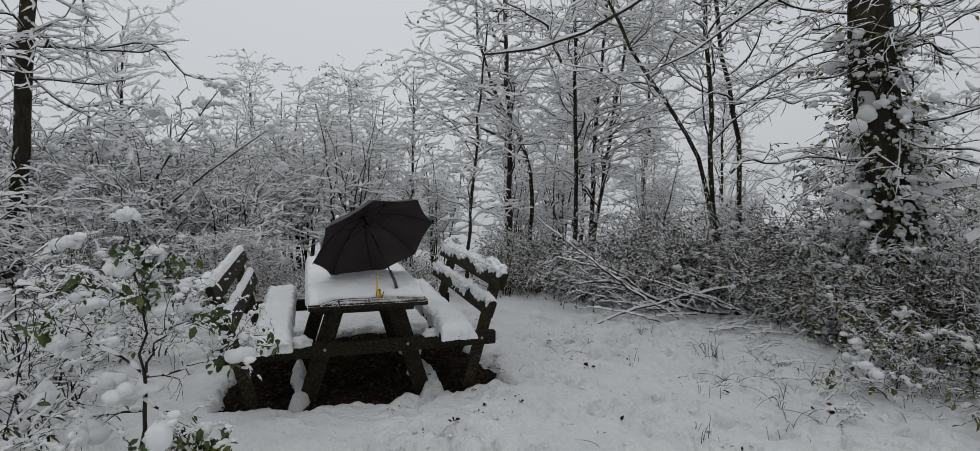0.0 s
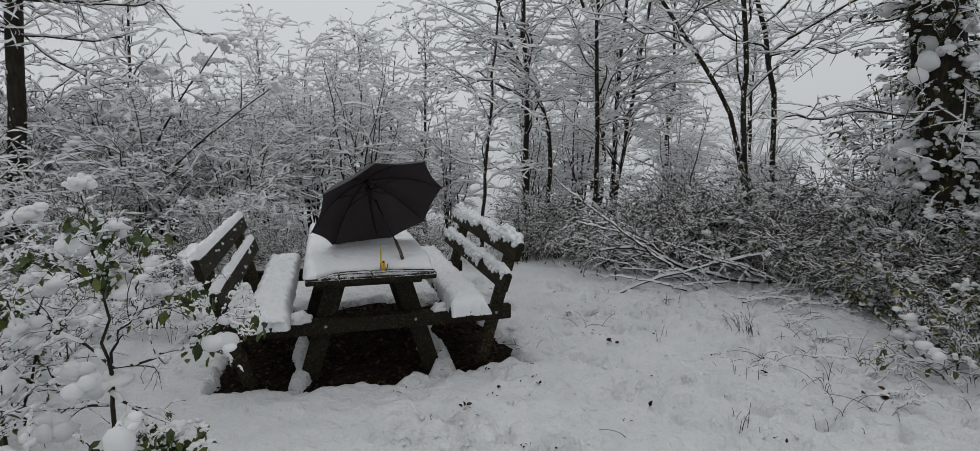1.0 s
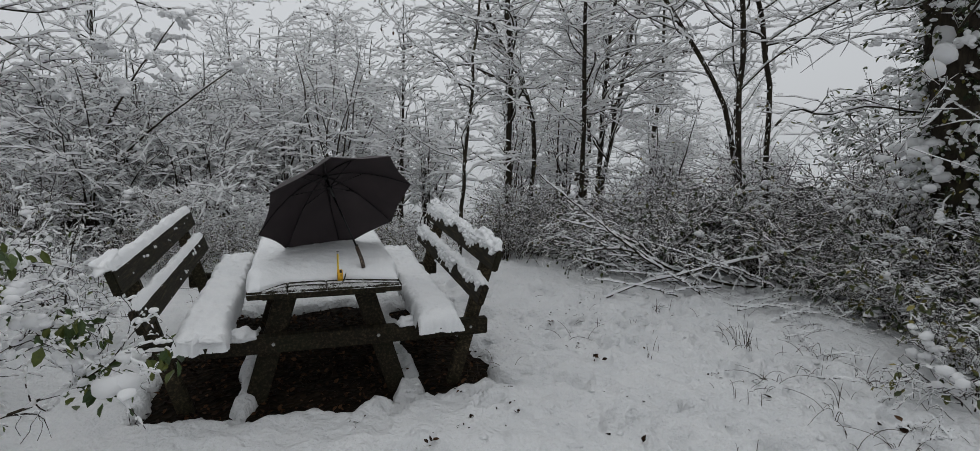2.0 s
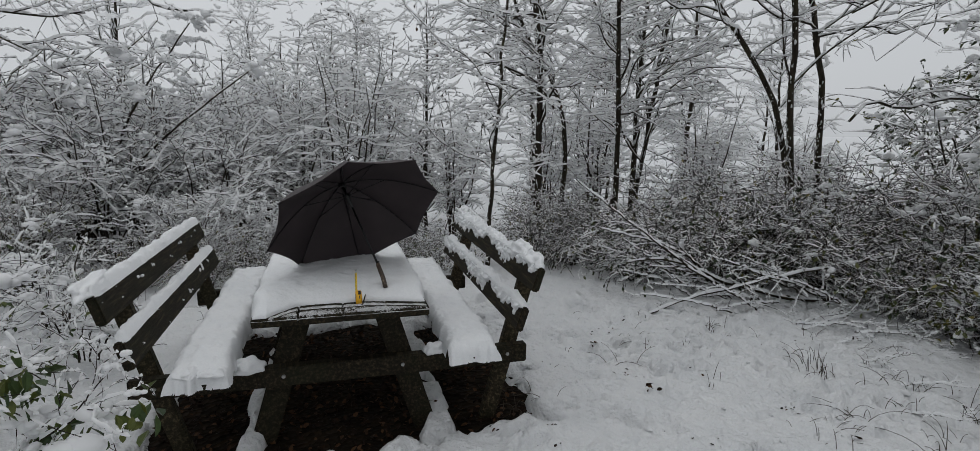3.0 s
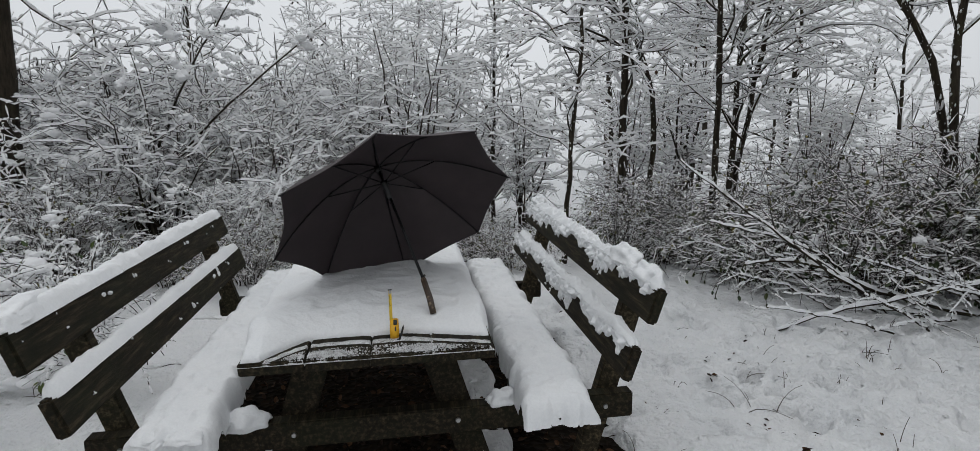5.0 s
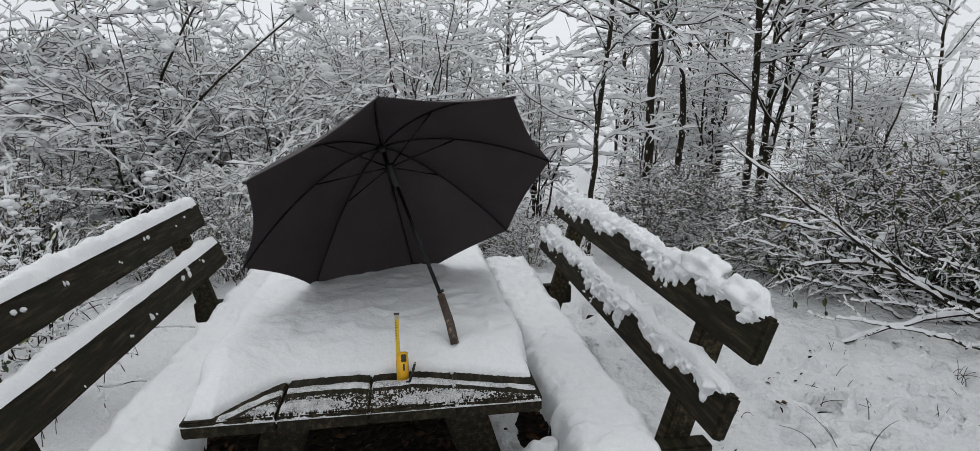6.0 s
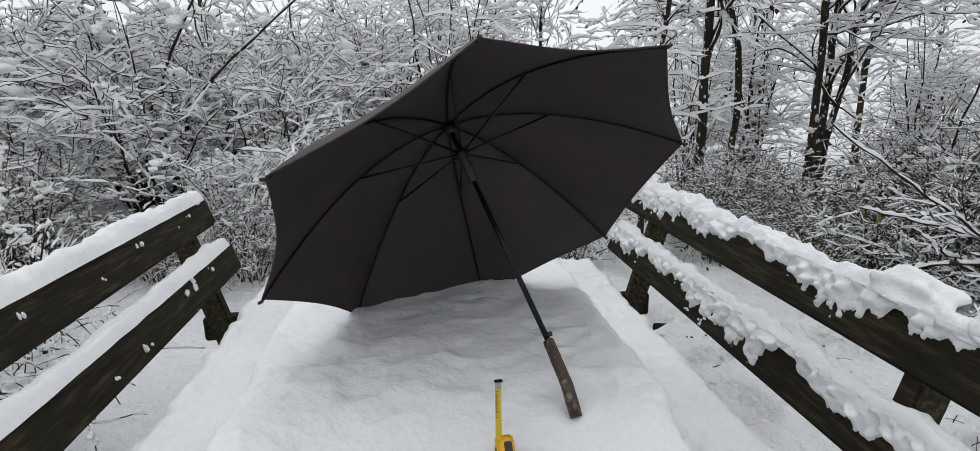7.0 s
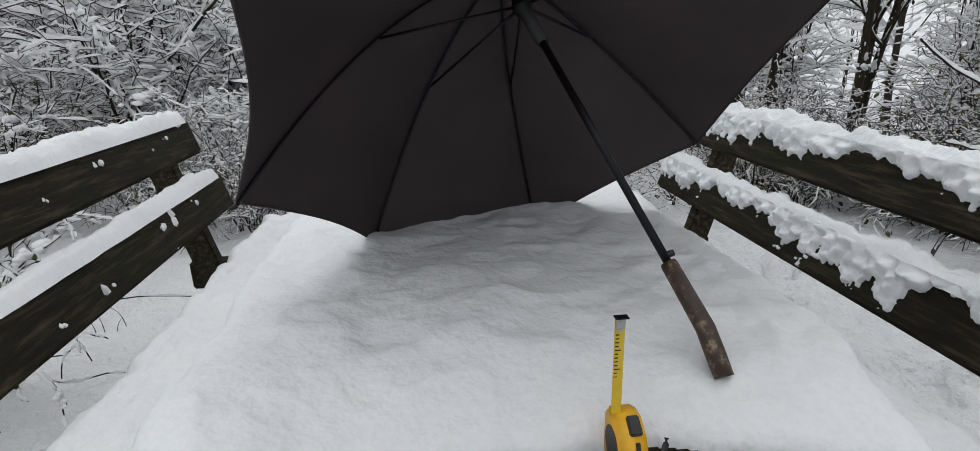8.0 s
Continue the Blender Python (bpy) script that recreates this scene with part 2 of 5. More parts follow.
def vnoise(x, y):
    """Smooth noise between 0 and 1 over a plane, one cell a unit."""
    xi, yi = np.floor(x).astype(int), np.floor(y).astype(int)
    fx, fy = x - xi, y - yi
    fx, fy = fx * fx * (3 - 2 * fx), fy * fy * (3 - 2 * fy)
    a, b = LATTICE[xi % 256, yi % 256], LATTICE[(xi + 1) % 256, yi % 256]
    c, d = LATTICE[xi % 256, (yi + 1) % 256], LATTICE[(xi + 1) % 256, (yi + 1) % 256]
    return (a * (1 - fx) + b * fx) * (1 - fy) + (c * (1 - fx) + d * fx) * fy


def fbm(x, y, octaves=4):
    out, amp = 0, 0.5
    for k in range(octaves):
        out = out + amp * vnoise(x * 2 ** k + 17.3 * k, y * 2 ** k + 5.1 * k)
        amp *= 0.5
    return out


def grid_faces(n, m):
    i, j = np.meshgrid(np.arange(n - 1), np.arange(m - 1), indexing="ij")
    k = (i * m + j).ravel()
    return np.stack([k, k + m, k + m + 1, k + 1], 1)


def land(x, y):
    """Height of the snow's mean surface."""
    far = np.maximum(y - 6.6, 0)
    return -0.055 * far / (1 + 0.02 * far) - 0.012 * np.maximum(np.abs(x) - 6, 0) / (1 + 0.03 * np.abs(x))


# ---------------------------------------------------------------- ground
TX, TY = -0.87, 3.895
TABLE = pose(TX, TY, 0, 0, 0, 19.5)
CT, ST = math.cos(radians(19.5)), math.sin(radians(19.5))


def bare(x, y):
    """1 where leaf litter lies open under the table and its seats, else 0."""
    dx, dy = x - TX, y - TY
    a, b = dx * CT + dy * ST, -dx * ST + dy * CT
    wob = 0.22 * (fbm(x * 3.1, y * 3.1) - 0.47) * 2
    def strip(a0, a1, b0, b1):
        return np.minimum(np.minimum(a - a0, a1 - a), np.minimum(b - b0, b1 - b)) + wob * 0.6
    d = np.maximum(strip(-0.43, 0.42, -0.19, 1.75), np.maximum(strip(-0.98, -0.54, -0.08, 1.65), strip(0.56, 1.04, -0.14, 1.6)))
    return np.clip(d / 0.07 + 0.5, 0, 1)


def axis_steps():
    fine_x = np.concatenate([np.arange(-5, -2.6, 0.05), np.arange(-2.6, 3.2, 0.023), np.arange(3.2, 5, 0.05)])
    out = 5 * 1.16 ** np.arange(1, 34)
    xs = np.concatenate([-out[::-1], fine_x, out])
    fine_y = np.concatenate([np.arange(-0.6, 1.2, 0.06), np.arange(1.2, 6.4, 0.023), np.arange(6.4, 8.4, 0.05)])
    ys = np.concatenate([-0.6 - (1.2 ** np.arange(28, 0, -1) - 1), fine_y, 8.4 + 4 * (1.16 ** np.arange(1, 33) - 1)])
    return xs, ys


rng = np.random.RandomState(11)
XS, YS = axis_steps()
GX, GY = np.meshgrid(XS, YS, indexing="ij")
relief = 0.10 * (fbm(GX * 0.7, GY * 0.7) - 0.47) + 0.075 * (fbm(GX * 3.3, GY * 3.3, 4) - 0.47) + 0.04 * (fbm(GX * 11.0, GY * 11.0, 2) - 0.37)
GZ = land(GX, GY) + relief
near = (np.abs(GX) < 4.5) & (GY > 0) & (GY < 8)
GZ = GZ + near * 0.030 * (0.62 - np.abs(2 * fbm(GX * 6.5 + 40, GY * 6.5, 2) / 0.75 - 0.95))
GZ = GZ + near * (0.030 * (fbm(GX * 17 + 9, GY * 17, 3) - 0.44) + 0.022 * np.clip(fbm(GX * 13 + 70, GY * 13 + 7, 2) - 0.45, 0, 1) / 0.3)
for _ in range(300):
    px, py = rng.uniform(-0.6, 2.9), rng.uniform(1.0, 6.6)
    ang, depth = rng.uniform(0, 6.3), rng.uniform(0.02, 0.075)
    size = rng.uniform(0.45, 1.15)
    u = ((GX - px) * math.cos(ang) + (GY - py) * math.sin(ang)) / (0.14 * size)
    w = (-(GX - px) * math.sin(ang) + (GY - py) * math.cos(ang)) / (0.065 * size)
    q = u * u + w * w
    GZ += depth * (0.35 * np.exp(-((np.sqrt(q) - 1.35) / 0.35) ** 2) - np.exp(-q ** 2))
for _ in range(170):
    px, py = rng.uniform(0.6, 3.3), rng.uniform(2.2, 6.2)
    d = np.hypot(GX - px, GY - py) / rng.uniform(0.02, 0.05)
    GZ -= rng.uniform(0.02, 0.06) * np.exp(-d ** 2)
MASK = bare(GX, GY)
GZ = GZ * (1 - MASK) + (-0.16) * MASK
ground = sheet_part("ground_snow", np.stack([GX, GY, GZ], -1).reshape(-1, 3), grid_faces(len(XS), len(YS)), TRODDEN, None, "", True)
tagged(ground, "trodden fresh snow covering the clearing and wood floor", "snow", kind="structure")

ex, ey = np.meshgrid(np.linspace(-2.9, 1.2, 80), np.linspace(3.2, 6.4, 70), indexing="ij")
ez = -0.055 + 0.05 * (fbm(ex * 4, ey * 4) - 0.47) + 0.02 * (fbm(ex * 16, ey * 16) - 0.47)
earth = sheet_part("ground_earth", np.stack([ex, ey, ez], -1).reshape(-1, 3), grid_faces(80, 70), LITTER, None, "", True)
tagged(earth, "dark bare earth with wet leaf litter under the picnic table", "ground", kind="structure")


# ---------------------------------------------------------------- branches, snow and leaves in bulk
def unit(v):
    return v / np.maximum(np.linalg.norm(v, axis=-1, keepdims=True), 1e-9)


def tubes(P, R, sides=3):
    """Tubes along M lines of n points."""
    M, n, _ = P.shape
    T = unit(np.gradient(P, axis=1))
    ref = np.where(np.abs(T[..., 2:3]) > 0.9, np.array([1.0, 0, 0]), np.array([0, 0, 1.0]))
    S = unit(np.cross(T, ref))
    N = np.cross(S, T)
    ang = 2 * np.pi * np.arange(sides) / sides + (np.pi / 6 if sides == 3 else 0)
    V = P[:, :, None] + R[:, :, None, None] * (np.cos(ang)[:, None] * S[:, :, None] + np.sin(ang)[:, None] * N[:, :, None])
    base = (np.arange(M)[:, None, None] * n + np.arange(n - 1)[None, :, None]) * sides
    k = np.arange(1 if sides == 3 else 0, sides)[None, None]
    k2 = (k + 1) % sides
    F = np.stack([base + k, base + k2, base + sides + k2, base + sides + k], -1).reshape(-1, 4)
    return V.reshape(-1, 3), F


def finer(A, k):
    """Lines with k steps for each one they had."""
    n = A.shape[1]
    u = np.arange((n - 1) * k + 1) / k
    i = np.minimum(u.astype(int), n - 2)
    f = (u - i).reshape((1, -1) + (1,) * (A.ndim - 2))
    return A[:, i] * (1 - f) + A[:, i + 1] * f


def caps(P, R, rg, extra=0.005, high=2.0, gaps=0.25, round_top=False, fine=1):
    """Snow lying along the upper side of branches, thicker on level ones, with gaps; lumpy where fine."""
    if fine > 1:
        P, R = finer(P, fine), finer(R, fine)
    M, n, _ = P.shape
    T = unit(np.gradient(P, axis=1))
    flat = np.sqrt(np.maximum(1 - T[..., 2] ** 2, 0))
    S = unit(np.cross(T, np.array([0, 0, 1.0])) + 1e-6)
    lump = rg.uniform(0.6, 1.35, (M, n))
    lump[:, -1] *= 0.6
    if fine > 1:
        lump = rg.uniform(0.55, 1.45, (M, n))
        lump[:, -1] = 0.1
        lump = lump * np.where(rg.rand(M, n) < gaps * 0.8, 0.04, 1.0)
        gaps = 0.0
    full = np.clip((flat - 0.22) / 0.45, 0, 1) * lump
    W = (R * 0.85 + extra * (0.62 if fine > 1 else 1.0)) * np.minimum(full * 1.5, 1.15)
    H = (R * 0.8 + extra * high) * full
    low = P + np.array([0, 0, 1.0]) * (R * (0.35 if fine > 1 else -0.2))[..., None]
    up = np.array([0, 0, 1.0])
    rows = [low - S * W[..., None], P + up * H[..., None], low + S * W[..., None]]
    if round_top:
        rows = [low - S * W[..., None], P - S * (W * 0.8)[..., None] + up * (H * 0.7)[..., None], P + up * H[..., None], P + S * (W * 0.8)[..., None] + up * (H * 0.7)[..., None], low + S * W[..., None]]
    k = len(rows)
    V = np.stack(rows, 2)
    base = (np.arange(M)[:, None] * n + np.arange(n - 1)[None]) * k
    keep = ((full[:, :-1] + full[:, 1:] > 0.15) & (rg.rand(M, n - 1) > gaps)).ravel()
    b = base.ravel()[keep]
    F = np.concatenate([np.stack([b + i, b + i + 1, b + k + i + 1, b + k + i], 1) for i in range(k - 1)])
    return V.reshape(-1, 3), F


def joined(*pairs):
    vs, fs, off = [], [], 0
    for v, f in pairs:
        vs.append(v)
        fs.append(f + off)
        off += len(v)
    return np.concatenate(vs), np.concatenate(fs)


def sprout(P, R, rg, per, u0, u1, length, angle, rise=0.0, sag=0.1, n=5, ratio=0.5, wob=0.12, spread=0.3, level=1.0):
    """Side branches: `per` on each line, between the shares u0 and u1 of its length."""
    M, k, _ = P.shape
    idx = np.repeat(np.arange(M), per)
    u = rg.uniform(u0, u1, len(idx))
    seg = np.minimum((u * (k - 1)).astype(int), k - 2)
    f = (u * (k - 1) - seg)[:, None]
    start = P[idx, seg] * (1 - f) + P[idx, seg + 1] * f
    r0 = (R[idx, seg] * (1 - f[:, 0]) + R[idx, seg + 1] * f[:, 0]) * ratio
    T = unit(P[idx, seg + 1] - P[idx, seg])
    q = unit(np.cross(T, unit(rg.normal(size=T.shape))))
    a = np.radians(rg.normal(angle, 12, len(idx)))[:, None]
    D = unit(T * np.cos(a) + q * np.sin(a) + np.array([0, 0, rise]))
    D = unit(D * np.array([1, 1, level]))
    L = (length * rg.uniform(1 - spread, 1 + spread, len(idx)) * (1.15 - 0.6 * u))[:, None, None]
    s = np.linspace(0, 1, n)[None, :, None]
    walk_ = np.cumsum(rg.normal(0, wob / n, (len(idx), n, 3)), axis=1)
    walk_ -= walk_[:, :1]
    if n > 5:
        for _ in range(2):
            walk_[:, 1:-1] = 0.25 * walk_[:, :-2] + 0.5 * walk_[:, 1:-1] + 0.25 * walk_[:, 2:]
    Q = start[:, None] + L * (s * D[:, None] + walk_ + s * s * np.array([0, 0, -sag]))
    return Q, np.maximum(r0[:, None] * (1 - 0.75 * s[..., 0]), 0.0012)


def line(points, n=12, rg=None, wob=0.0):
    """One smooth line of n points through a few."""
    p = np.asarray(points, float)
    d = np.concatenate([[0], np.cumsum(np.linalg.norm(np.diff(p, axis=0), axis=1))])
    s = np.linspace(0, d[-1], n)
    q = np.stack([np.interp(s, d, p[:, c]) for c in range(3)], 1)
    for _ in range(2):
        q[1:-1] = 0.25 * q[:-2] + 0.5 * q[1:-1] + 0.25 * q[2:]
    if rg is not None:
        q[1:-1] += rg.normal(0, wob, (n - 2, 3)) * np.array([1, 1, 0.3])
    return q[None]


ICO = bmesh.new()
bmesh.ops.create_icosphere(ICO, subdivisions=1, radius=1)
ICO_V = np.array([v.co[:] for v in ICO.verts])
ICO_F = np.array([[v.index for v in f.verts] for f in ICO.faces])
ICO.free()
ICO2 = bmesh.new()
bmesh.ops.create_icosphere(ICO2, subdivisions=2, radius=1)
ICO2_V = np.array([v.co[:] for v in ICO2.verts])
ICO2_F = np.array([[v.index for v in f.verts] for f in ICO2.faces])
ICO2.free()


def lumps(C, size, rg, squash=0.7, fine=False):
    """Small irregular snow lumps at the places C."""
    bv, bf = (ICO2_V, ICO2_F) if fine else (ICO_V, ICO_F)
    M, k = len(C), len(bv)
    size = np.broadcast_to(size, (M,))
    shape = rg.uniform(0.65, 1.35, (M, 1, 3)) * np.array([1, 1, squash])
    jit = rg.uniform(0.88, 1.12, (M, k, 1)) if fine else rg.uniform(0.75, 1.2, (M, k, 1))
    V = C[:, None] + bv[None] * shape * jit * size[:, None, None]
    F = (np.arange(M)[:, None, None] * k + bf[None]).reshape(-1, 3)
    return V.reshape(-1, 3), F


def clusters(C, size, rg, squash=0.7, fine=False, k=5):
    """Irregular clumps, each of k lumps grown together."""
    size = np.repeat(np.broadcast_to(size, (len(C),)), k)
    off = rg.normal(0, 0.55, (len(size), 3)) * np.array([1.1, 1.1, 0.45])
    return lumps(np.repeat(C, k, axis=0) + off * size[:, None], size * rg.uniform(0.35, 0.85, len(size)), rg, squash, fine)


def drapes(C, D, size, rg, squash=0.7, fine=False, k=4):
    """Clumps of snow drawn out along the twigs that carry them."""
    size = np.repeat(np.broadcast_to(size, (len(C),)), k)
    D = np.repeat(unit(D * np.array([1, 1, 0.6])), k, axis=0)
    t = rg.uniform(-1.8, 1.8, len(size))
    off = D * t[:, None] + rg.normal(0, 0.22, (len(size), 3)) * np.array([1, 1, 0.7])
    return lumps(np.repeat(C, k, axis=0) + off * size[:, None], size * rg.uniform(0.30, 0.75, len(size)) * (1.1 - 0.28 * np.abs(t)), rg, squash, fine)


def leaves(C, D, size, rg, droop=0.5):
    """Folded pointed leaves at C, along D."""
    M = len(C)
    D = unit(D + np.array([0, 0, -droop]) + rg.normal(0, 0.35, D.shape))
    S = unit(np.cross(D, unit(rg.normal(0, 0.5, D.shape) + np.array([0, 0, 1.0]))))
    N = np.cross(S, D)
    L = (size * rg.uniform(0.6, 1.35, M))[:, None]
    side = S * L * 0.27
    fold = N * L * 0.09
    V = np.stack([C, C + D * L * 0.35 + side + fold, C + D * L * 0.72 + side * 0.75 + fold, C + D * L,
                  C + D * L * 0.72 - side * 0.75 + fold, C + D * L * 0.35 - side + fold, C + D * L * 0.5], 1)
    b = np.arange(M)[:, None, None] * 7
    F = (b + np.array([[0, 1, 6], [1, 2, 6], [2, 3, 6], [3, 4, 6], [4, 5, 6], [5, 0, 6]])[None]).reshape(-1, 3)
    return V.reshape(-1, 3), F


def tips(P, R, rg, count, u0=0.3):
    """Places and ways on a set of lines."""
    M, n, _ = P.shape
    i = rg.randint(0, M, count)
    u = rg.uniform(u0, 1, count) * (n - 1.001)
    k = u.astype(int)
    f = (u - k)[:, None]
    return P[i, k] * (1 - f) + P[i, k + 1] * f, unit(P[i, k + 1] - P[i, k])


# ---------------------------------------------------------------- trees and shrubs
def build_tree(name, trunk, r0, r1, seed, label, limbs=26, limb_len=1.7, twigs=5, fine=3, u0=0.25, limb_angle=62, rise=0.25,
               leaf=None, leaf_count=0, leaf_size=0.05, snow=0.0120, category="tree", group="", trunk_snow=True, base=None, extra=(), single=True, limb_r=0.018, level=0.38, twig=None, clumps=0, clump=0.04):
    """A tree from its trunk line: trunk, branches, twigs, snow, and withered or green leaves."""
    rg = np.random.RandomState(seed)
    o = np.array(base if base is not None else trunk[0])
    P0 = line(np.array(trunk) - o, 16, rg, 0.012)
    R0 = np.linspace(r0, r1, 16)[None] * rg.uniform(0.94, 1.08, (1, 16))
    R0[0, 0] *= 1.25
    P1, R1 = sprout(P0, R0, rg, limbs, u0, 1.0, limb_len, limb_angle, rise, 0.18, 12 if single else 7, 0.42, 0.6)
    R1 = np.minimum(R1, limb_r)
    for pts, ra, rb in extra:
        E = line(np.array(pts) - o, 12, rg, 0.012)
        P1, R1 = np.concatenate([P1, E]), np.concatenate([R1, np.linspace(ra, rb, 12)[None]])
    P2, R2 = sprout(P1, R1, rg, twigs, 0.15, 1.0, limb_len * 0.42, 50, 0.08, 0.12, 4, 0.55, 0.45, level=level)
    R2 = np.clip(R2, 0.0028, 0.007)
    P3, R3 = sprout(P2, R2, rg, fine, 0.15, 1.0, limb_len * 0.2, 46, 0.05, 0.12, 3, 0.6, 0.4, level=level)
    R3 = np.clip(R3, 0.0020, 0.0036)
    tree = thing(name, pose(*o), label, category, group)
    sheet_part("trunk", *tubes(P0, R0, 9), BARK, tree, "", True)
    if single:
        for i in range(len(P1)):
            sheet_part("branch", *tubes(P1[i:i + 1], R1[i:i + 1], 5), BARK, tree, "", True)
    else:
        sheet_part("crown", *tubes(P1, R1, 4), BARK, tree, "", True, "stuff")
    sheet_part("twigs", *joined(tubes(P2, R2, 3), tubes(P3, R3, 3)), twig or TWIG, tree, kind="stuff")
    f = 2 if single else 1
    sets = [caps(P1, R1, rg, snow * 1.0, 1.9, 0.12, single, f), caps(P2, R2, rg, snow, 2.0, 0.2, False, f), caps(P3, R3, rg, snow * 0.8, 2.0, 0.25, False, min(f, 2))]
    if trunk_snow:
        sets.append(caps(P0, R0 * 1.02, rg, 0.01, 1.0, 0.3))
        u = rg.uniform(0, 14.9, 140)
        k = u.astype(int)
        f = (u - k)[:, None]
        side = np.radians(rg.normal(215, 40, 140))
        spot = P0[0][k] * (1 - f) + P0[0][k + 1] * f + np.stack([np.cos(side), np.sin(side), 0 * side], 1) * (R0[0][k] * 0.98)[:, None]
        v, fc = lumps(spot, np.minimum(R0[0][k] * 0.2, 0.012) * np.exp(rg.normal(-0.2, 0.5, 140)), rg, 2.2)
        sheet_part("trunk_snow", v, fc, TWIG_SNOW, tree, "flecks of snow stuck to the bark", True, "stuff")
    sheet_part("snow", *joined(*sets), TWIG_SNOW, tree, "white snow lying along the branches", True, "stuff")
    if clumps:
        C, D = tips(P2, R2, rg, clumps, 0.0)
        sheet_part("snow_clumps", *drapes(C + np.array([0, 0, clump * 0.35]), D, clump * np.clip(np.exp(rg.normal(-0.3, 0.55, clumps)), 0.3, 2.0), rg, 0.7, True, 8), TWIG_SNOW, tree, "soft clumps of snow caught in the twigs", True, "stuff")
    if leaf_count:
        C, D = tips(P3, R3, rg, leaf_count)
        sheet_part("leaves", *leaves(C, D, leaf_size, rg), leaf, tree, kind="stuff")
    return tree


def build_shrub(name, seed, label, stems=16, height=2.2, spread=0.8, arch=0.35, branches=9, twigs=4, branch_len=0.6, r=0.011,
                clumps=120, clump=0.03, leaf=None, leaf_count=0, leaf_size=0.05, snow=0.0055, n1=5, n2=3, round_snow=False, fat=0.004, gaps=0.2, category="shrub", at=(0, 0, 0), upright=1.0, fine_lumps=False, level=0.65, f1=2, f2=2, twist=0.6, leaf_share=1.0, twig=None):
    """A many-stemmed shrub: stems, twigs, snow, leaves."""
    rg = np.random.RandomState(seed)
    a = rg.uniform(0, 2 * np.pi, stems)
    lean = rg.uniform(0.05, 1.0, stems) * spread
    out = np.stack([np.cos(a), np.sin(a), np.zeros(stems)], 1)
    h = height * rg.uniform(0.6, 1.1, stems)
    s = np.linspace(0, 1, 9)[None, :, None]
    start = out * rg.uniform(0.0, 0.22, (stems, 1)) * spread
    wob = np.cumsum(rg.normal(0, 0.03 * height, (stems, 9, 3)), 1) * 0.5
    wob -= wob[:, :1]
    P0 = start[:, None] + out[:, None] * lean[:, None, None] * s ** 1.3 * upright + np.array([0, 0, 1.0]) * h[:, None, None] * (s - arch * (lean / max(spread, 0.01))[:, None, None] * s * s) + wob
    P0[:, 0, 2] = -0.15
    R0 = r * rg.uniform(0.6, 1.3, (stems, 1)) * np.linspace(1, 0.25, 9)[None]
    P1, R1 = sprout(P0, R0, rg, branches, 0.2, 1.0, branch_len, 50, 0.15, 0.25, n1, 0.6, 0.45, level=level)
    P2, R2 = sprout(P1, R1, rg, twigs, 0.1, 1.0, branch_len * 0.5, 45, 0.05, 0.15, n2, 0.7, twist, level=level)
    R2 = np.clip(R2, fat * 0.6, fat)
    bush = thing(name, pose(*at), label, category)
    sets = [tubes(P1, R1, 3), tubes(P2, R2, 3)]
    white = [caps(P0, R0, rg, snow, 1.8, 0.3, round_snow, 2), caps(P1, R1, rg, snow, 1.9, gaps, round_snow, f1), caps(P2, R2, rg, snow * 0.85, 1.9, gaps + 0.05, round_snow, f2)]
    for i in range(stems):
        sheet_part("stem", *tubes(P0[i:i + 1], R0[i:i + 1], 5), BARK, bush, "", True)
    sheet_part("twigs", *joined(*sets), twig or TWIG, bush, kind="stuff")
    sheet_part("snow", *joined(*white), TWIG_SNOW, bush, "snow lying along the twigs", True, "stuff")
    if clumps:
        C, D = tips(P2, R2, rg, clumps, 0.0)
        C = C + np.array([0, 0, clump * 0.3])
        heaped = drapes(C, D, clump * np.clip(np.exp(rg.normal(-0.35, 0.6, clumps)), 0.25, 2.1), rg, 0.7, fine_lumps, 9 if fine_lumps else 7)
        sheet_part("snow_clumps", *heaped, TWIG_SNOW, bush, "soft clumps of snow caught in the twigs", True, "stuff")
    if leaf_count:
        few = np.arange(len(P2)) < max(len(P2) * leaf_share, 1)
        C, D = tips(P2[few], R2[few], rg, leaf_count)
        sheet_part("leaves", *leaves(C, D, leaf_size, rg), leaf, bush, kind="stuff")
    return bush


# trunks that stand round the clearing, from foot to top
build_tree("tree", [(-6.45, 7.2, -0.2), (-6.38, 7.2, 0.69), (-6.31, 7.2, 1.40), (-6.17, 7.2, 2.62), (-6.04, 7.2, 3.81), (-5.8, 7.2, 6.0)], 0.115, 0.07, 21,
           "slim dark tree trunk with snowy spreading branches", limbs=44, limb_len=2.0, u0=0.46, limb_angle=80, rise=0.0, limb_r=0.013, snow=0.0125, level=0.4, clumps=150, clump=0.036)
build_tree("tree", [(0.20, 9.1, -0.4), (0.20, 9.1, 0.53), (0.20, 9.1, 1.66), (0.19, 9.1, 2.33), (0.14, 9.1, 3.13), (0.06, 9.1, 4.4), (-0.05, 9.1, 6.2)], 0.052, 0.024, 22,
           "slim straight tree speckled with snow", limbs=30, limb_len=1.9, u0=0.3, leaf=BROWN, leaf_count=520, leaf_size=0.04)
